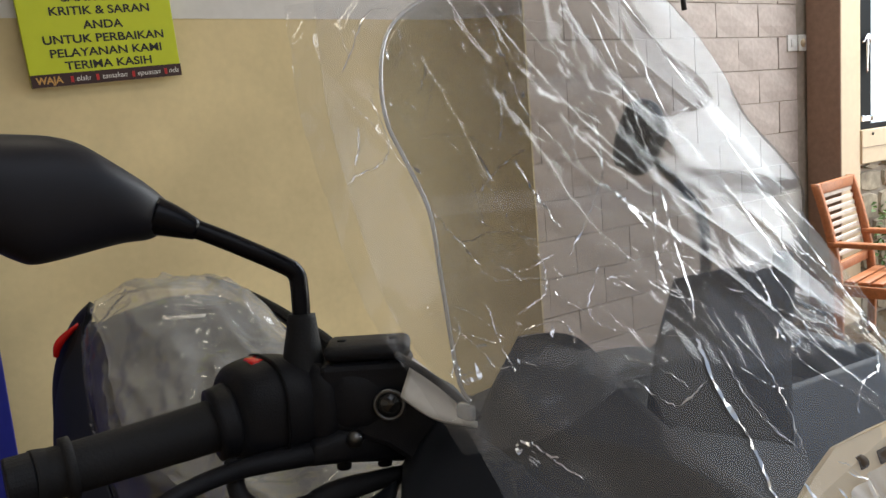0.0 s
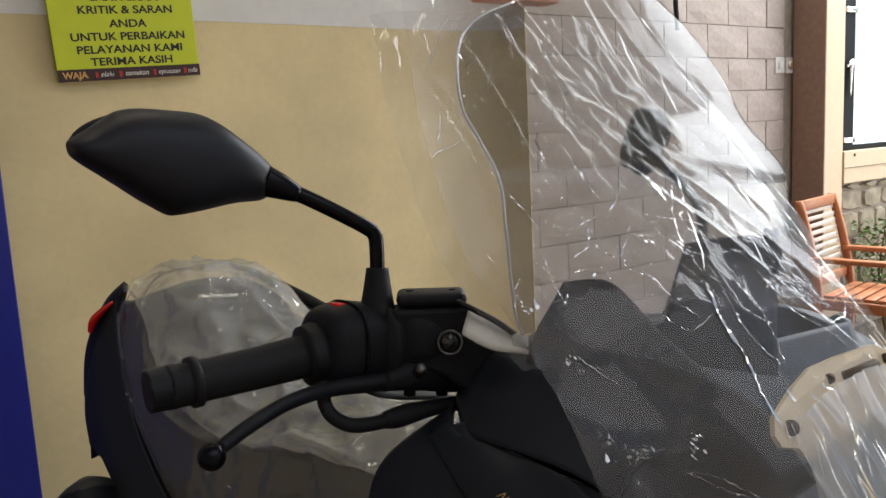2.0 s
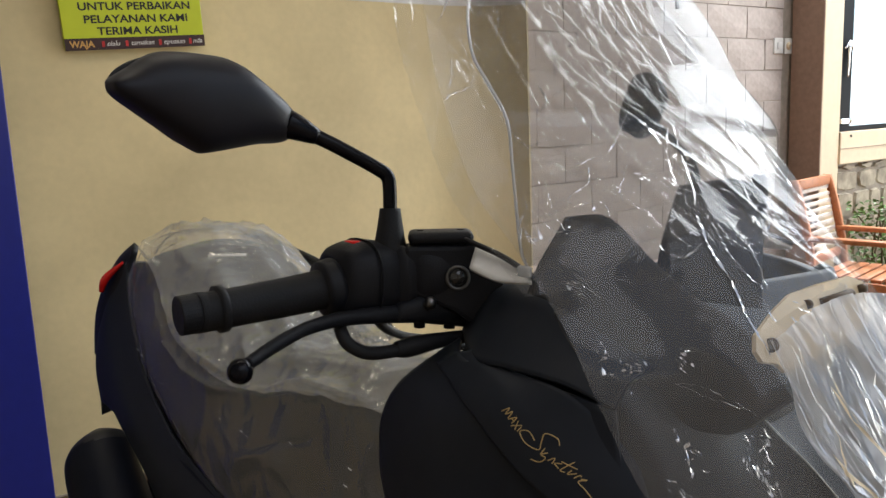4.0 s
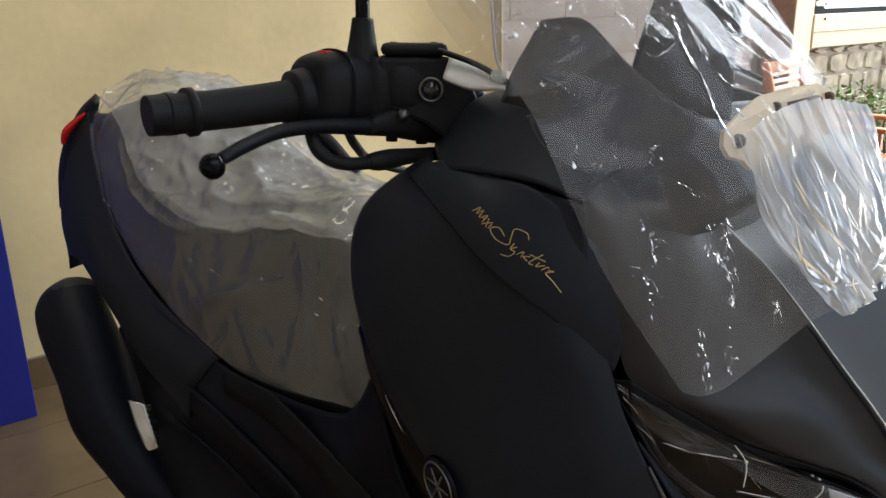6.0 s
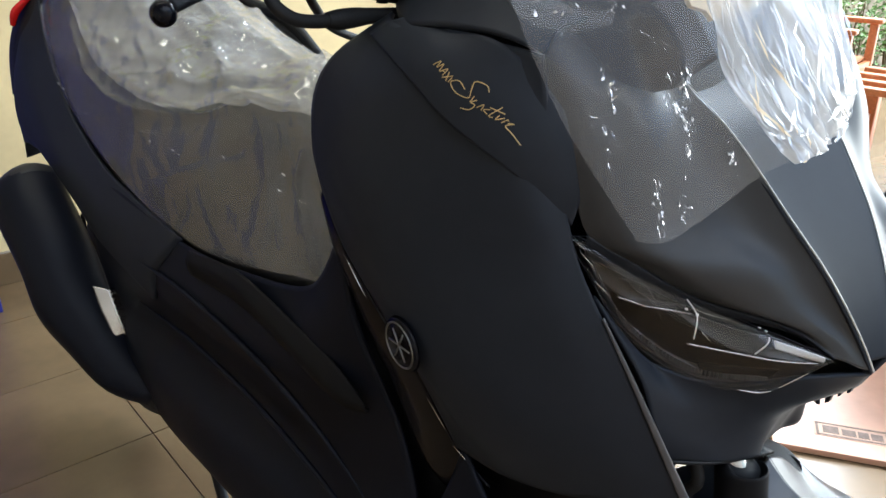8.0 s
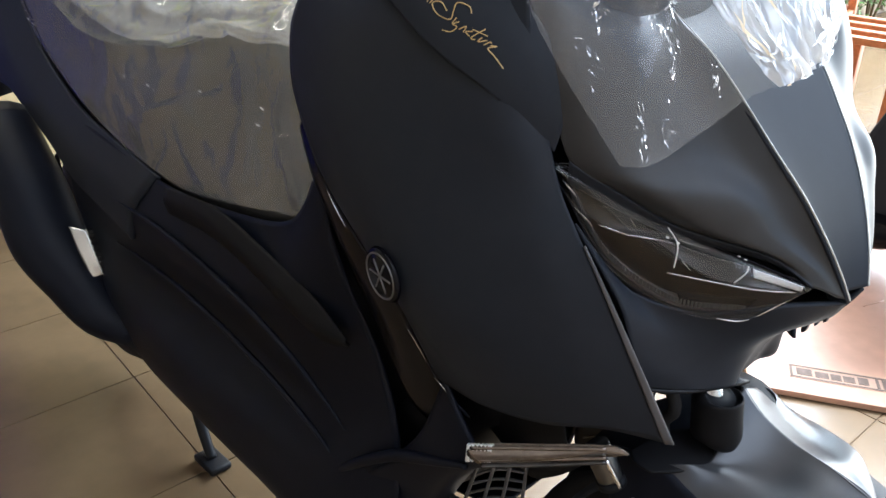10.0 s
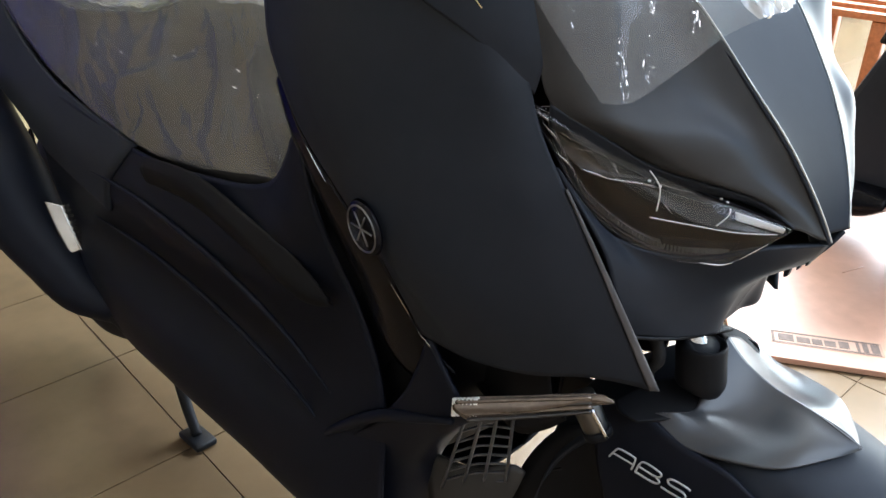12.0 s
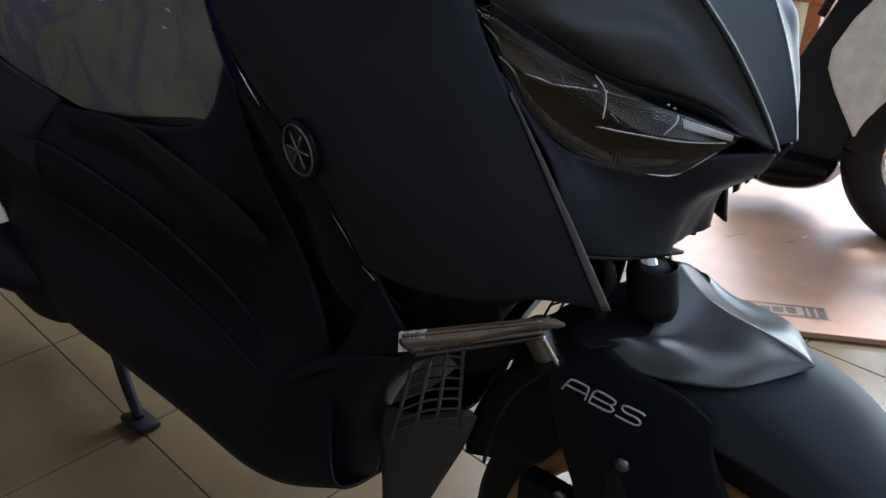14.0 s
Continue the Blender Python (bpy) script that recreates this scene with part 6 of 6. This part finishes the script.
def armchair():
    """A teak armchair: posts, arms, seat slats, and a raked back with pale slats. Its front looks to -y."""
    ch = new("armchair")
    tagged(ch, "orange teak armchair with a pale slatted back", "chair", "chairs by the block wall")
    for s in (-1, 1):
        part("front_leg", box(s * .29 - .022, s * .29 + .022, -.30, -.255, 0, .60, .004), TEAK, ch)
        part("back_post", loft([[(s * .29 + dx, y + dy, z) for dx, dy in ((-.02, -.02), (.02, -.02), (.02, .02), (-.02, .02))]
                                for y, z in ((.25, 0), (.25, .40), (.30, .70), (.37, .95))]), TEAK, ch)
        part("armrest", box(s * .29 - .035, s * .29 + .035, -.32, .30, .602, .63, .006), TEAK, ch)
        part("side_rail", box(s * .29 - .014, s * .29 + .014, -.254, .24, .33, .39, .003), TEAK, ch)
    part("front_rail", box(-.267, .267, -.295, -.265, .32, .39, .003), TEAK, ch)
    part("top_rail", box(-.268, .268, .345, .375, .89, .95, .004), TEAK, ch)
    part("low_rail", box(-.268, .268, .262, .29, .45, .50, .003), TEAK, ch)
    for k in range(9):
        f = (k + .5) / 9
        part("back_slat", box(-.268, .268, .283 + .075 * f, .297 + .075 * f, .505 + .38 * f, .528 + .38 * f, .002), PALE_SLAT, ch, "pale back slat" if k == 0 else "")
    for k in range(7):
        part("seat_slat", box(-.276, .276, -.26 + k * .072, -.205 + k * .072, .392, .41, .003), TEAK, ch)
    return ch


chair = armchair()
chair.matrix_world = pose(3.99, 2.04, 0, 0, 0, 10) @ Matrix.Diagonal((.80, .88, .88, 1))
table = new("side_table")
table.matrix_world = pose(3.165, 1.12, 0, 0, 0, 6)
tagged(table, "low orange teak side table beside the armchair", "table")
for x in (.0, .42):
    for y in (.0, .30):
        part("leg", box(x, x + .055, y, y + .055, 0, .41, .004), TEAK, table)
for y in (.0, .30):
    part("end_rail", box(.056, .419, y + .01, y + .045, .36, .41, .003), TEAK, table)
    part("stretcher", box(.056, .419, y + .015, y + .04, .20, .245, .003), TEAK, table)
for k in range(4):
    part("top_slat", box(-.01 + k * .145, .035 + k * .145, -.03, .385, .412, .44, .004), TEAK, table)

switch = part("switch_plate", box(3.99, 4.075, WALL_Y - .010, WALL_Y - .001, 1.503, 1.588, .003), PAPER, smooth=False)
tagged(switch, "cream light switch on the block wall", "switch")
part("rocker", box(4.015, 4.05, WALL_Y - .015, WALL_Y - .0105, 1.525, 1.565, .002), PAPER, switch)
socket = part("socket_plate", box(4.09, 4.16, WALL_Y - .010, WALL_Y - .001, 1.503, 1.588, .003), PAPER, smooth=False)
tagged(socket, "cream wall socket beside the switch", "socket")
part("socket_face", tube([(4.125, WALL_Y - .0105, 1.545), (4.125, WALL_Y - .014, 1.545)], .022, 16, 1), CREAM, socket)
cable = part("hanging_cable", tube([(3.12, 2.60, 2.2), (3.13, 2.60, 1.95), (3.11, 2.60, 1.84), (3.125, 2.60, 1.70)], .012, 8), RUBBER)
tagged(cable, "black cable hanging on the block wall", "cable")
board = part("shelf_board", box(1.80, 2.16, 2.40, 2.495, 1.745, 1.79, .004), TEAK, smooth=False)
tagged(board, "orange wooden shelf board on the wall", "shelf")

# the other scooter, of which only the front wheel and side show
other = new("scooter")
other.matrix_world = Matrix.Translation((2.1, 0, 0))
tagged(other, "white and black scooter parked beyond the carton", "scooter")
part("white_panel", extrude_outline([(-.02, y, z) for y, z in ((.57, .72), (.66, .585), (.697, .50), (.696, .448), (.665, .39), (.639, .352), (.60, .295), (.571, .254), (.556, .31), (.53, .39), (.42, .52), (.36, .68))], .06, (1, 0, 0)),
     WHITE_PLASTIC, other, "white painted side panel", smooth=False, bevel=.012)
part("body_panel", extrude_outline([(.005, y, z) for y, z in ((.64, .82), (.72, .622), (.80, .43), (.84, .33), (.85, .15), (.80, .085), (.67, .115), (.62, .19), (.56, .26), (.50, .5), (.45, .8))], .12, (1, 0, 0)),
     MATTE, other, "matte black leg shield", smooth=False, bevel=.02)
part("belly", loft([[(.02 + .09 * math.sin(a), y, zc + h * math.cos(a)) for a in (k * math.pi / 6 for k in range(12))] for y, zc, h in ((.62, .17, .03), (.68, .15, .05), (.80, .14, .06), (.90, .17, .05))]), GLOSS, other)
part("ribbed_trim", tube([(-.005, .745, .58), (-.005, .70, .70), (-.005, .64, .82)], .012, 8), RUBBER, other)
ringy = lambda rad, k=24: [(.03, .375 + rad * math.cos(a), .245 + rad * math.sin(a)) for a in (i * 2 * math.pi / k for i in range(k + 1))]
part("tyre", tube(ringy(.19), .055, 16, 96, False), RUBBER, other)
part("rim", tube(ringy(.14), .014, 12, 72, False), CHROME, other, "bright alloy rim")
for k in range(5):
    a = 2 * math.pi * k / 5 + .4
    part("spoke", tube([(.03, .375, .245), (.03, .375 + .14 * math.cos(a), .245 + .14 * math.sin(a))], .014, 8, 3), CHROME, other)

# plants before the dwarf wall
for k, (px, py, h) in enumerate(((4.55, 2.28, .62), (4.95, 2.25, .55), (5.4, 2.2, .66), (5.9, 2.25, .6), (6.5, 2.1, .7))):
    rnd = random.Random(40 + k)
    shrub = new("shrub")
    shrub.matrix_world = Matrix.Translation((px, py, 0))
    tagged(shrub, "leafy green shrub in front of the flagstones", "shrub", "shrubs along the dwarf wall")
    for j in range(5):
        part("stem", tube([(0, 0, 0), (rnd.uniform(-.06, .06), rnd.uniform(-.06, .06), h * .5), (rnd.uniform(-.16, .16), rnd.uniform(-.12, .12), h)], [.008, .006, .003], 6), STEM, shrub)
    bm = bmesh.new()
    for j in range(420):
        r = rnd.uniform(0, 1) ** .5 * .24
        a = rnd.uniform(0, 2 * math.pi)
        c = Vector((r * math.cos(a), .75 * r * math.sin(a), h * rnd.uniform(.25, 1.08)))
        m3 = Euler((rnd.uniform(-1, 1), rnd.uniform(-1, 1), rnd.uniform(0, 6.3))).to_matrix()
        w, l = rnd.uniform(.008, .016), rnd.uniform(.025, .05)
        vs = [bm.verts.new(c + m3 @ Vector(q)) for q in ((0, 0, 0), (w, l * .5, .006), (0, l, 0), (-w, l * .5, .006))]
        bm.faces.new(vs)
    tagged(part("leaves", bm, LEAF, shrub, smooth=False), kind="stuff")

# ---- pieces of walls and floors ----
def shared(name, bm, material, parent):
    me = bpy.data.meshes.new(name)
    bm.to_mesh(me)
    bm.free()
    me.materials.append(material)
    def place(m):
        o = new(name, me)
        o.parent = parent
        o.matrix_local = m
        return o
    return place


tile = shared("floor_tile", box(.0012, TS - .0012, .0012, TS - .0012, -.008, 0, .0012), TILE, floor)
rest = bmesh.new()
for i in range(-10, 22):
    for j in range(-10, 6):
        x, y = GX0 + i * TS, GY0 + j * TS
        if -5 <= i < 12 and -4 <= j < 6:
            tile(Matrix.Translation((x, y, 0)))
        else:
            bmesh.ops.create_grid(rest, x_segments=1, y_segments=1, size=.5, matrix=Matrix.LocRotScale((x + TS / 2, y + TS / 2, 0), None, (TS - .004, TS - .004, 1)))
tagged(part("far_tiles", rest, TILE, floor, smooth=False), kind="stuff")

BH, BW = .166, .335
variants = []
for k in range(6):
    rnd = random.Random(k)
    bm = box(.002, BW - .002, -.013, .004, .002, BH - .002)
    bmesh.ops.subdivide_edges(bm, edges=[e for e in bm.edges], cuts=2, use_grid_fill=True)
    for v in bm.verts:
        if v.co.y < -.005:
            inside = min(v.co.x, BW - v.co.x, v.co.z, BH - v.co.z)
            v.co.y += rnd.uniform(-.0025, .0025) + (.004 if inside < .006 else 0)
    variants.append(shared("stone_block", bm, STONE, wall_b))
half = shared("stone_block", box(.002, BW / 2 - .002, -.012, .004, .002, BH - .002, .003), STONE, wall_b)
rnd = random.Random(5)
for r in range(18):
    z = .085 + r * BH - .166
    if z < 0:
        continue
    x, odd = 2.075, r % 2
    if odd:
        half(Matrix.Translation((x, WALL_Y + .010, z)))
        x += BW / 2
    while x + BW < 4.165:
        rnd.choice(variants)(Matrix.Translation((x, WALL_Y + .010, z)))
        x += BW
    if x + BW / 2 < 4.165:
        half(Matrix.Translation((x, WALL_Y + .010, z)))
rnd = random.Random(9)
z = .01
while z < .86:
    h = min(rnd.uniform(.10, .16), .868 - z)
    x = 4.36
    while x < 6.6:
        w = rnd.uniform(.12, .26)
        bm = bmesh.new()
        j = lambda: rnd.uniform(-.018, .018)
        ring = [(x + .008 + abs(j()), z + .006 + abs(j())), (x + w * .5 + j(), z + .004), (x + w - .008 - abs(j()), z + .006 + abs(j())), (x + w - .006, z + h * .5 + j()),
                (x + w - .01 - abs(j()), z + h - .006 - abs(j())), (x + w * .5 + j(), z + h - .004), (x + .01 + abs(j()), z + h - .006 - abs(j())), (x + .006, z + h * .5 + j())]
        back = [bm.verts.new((px, 2.469, pz)) for px, pz in ring]
        c = Vector((x + w / 2, 0, z + h / 2))
        d = rnd.uniform(.008, .022)
        front = [bm.verts.new((c.x + (px - c.x) * .9, 2.469 - d, c.z + (pz - c.z) * .9)) for px, pz in ring]
        for k in range(8):
            bm.faces.new((back[k], back[(k + 1) % 8], front[(k + 1) % 8], front[k]))
        bm.faces.new(front)
        bmesh.ops.recalc_face_normals(bm, faces=bm.faces)
        part("flagstone", bm, FLAG, low, smooth=False)
        x += w
    z += h
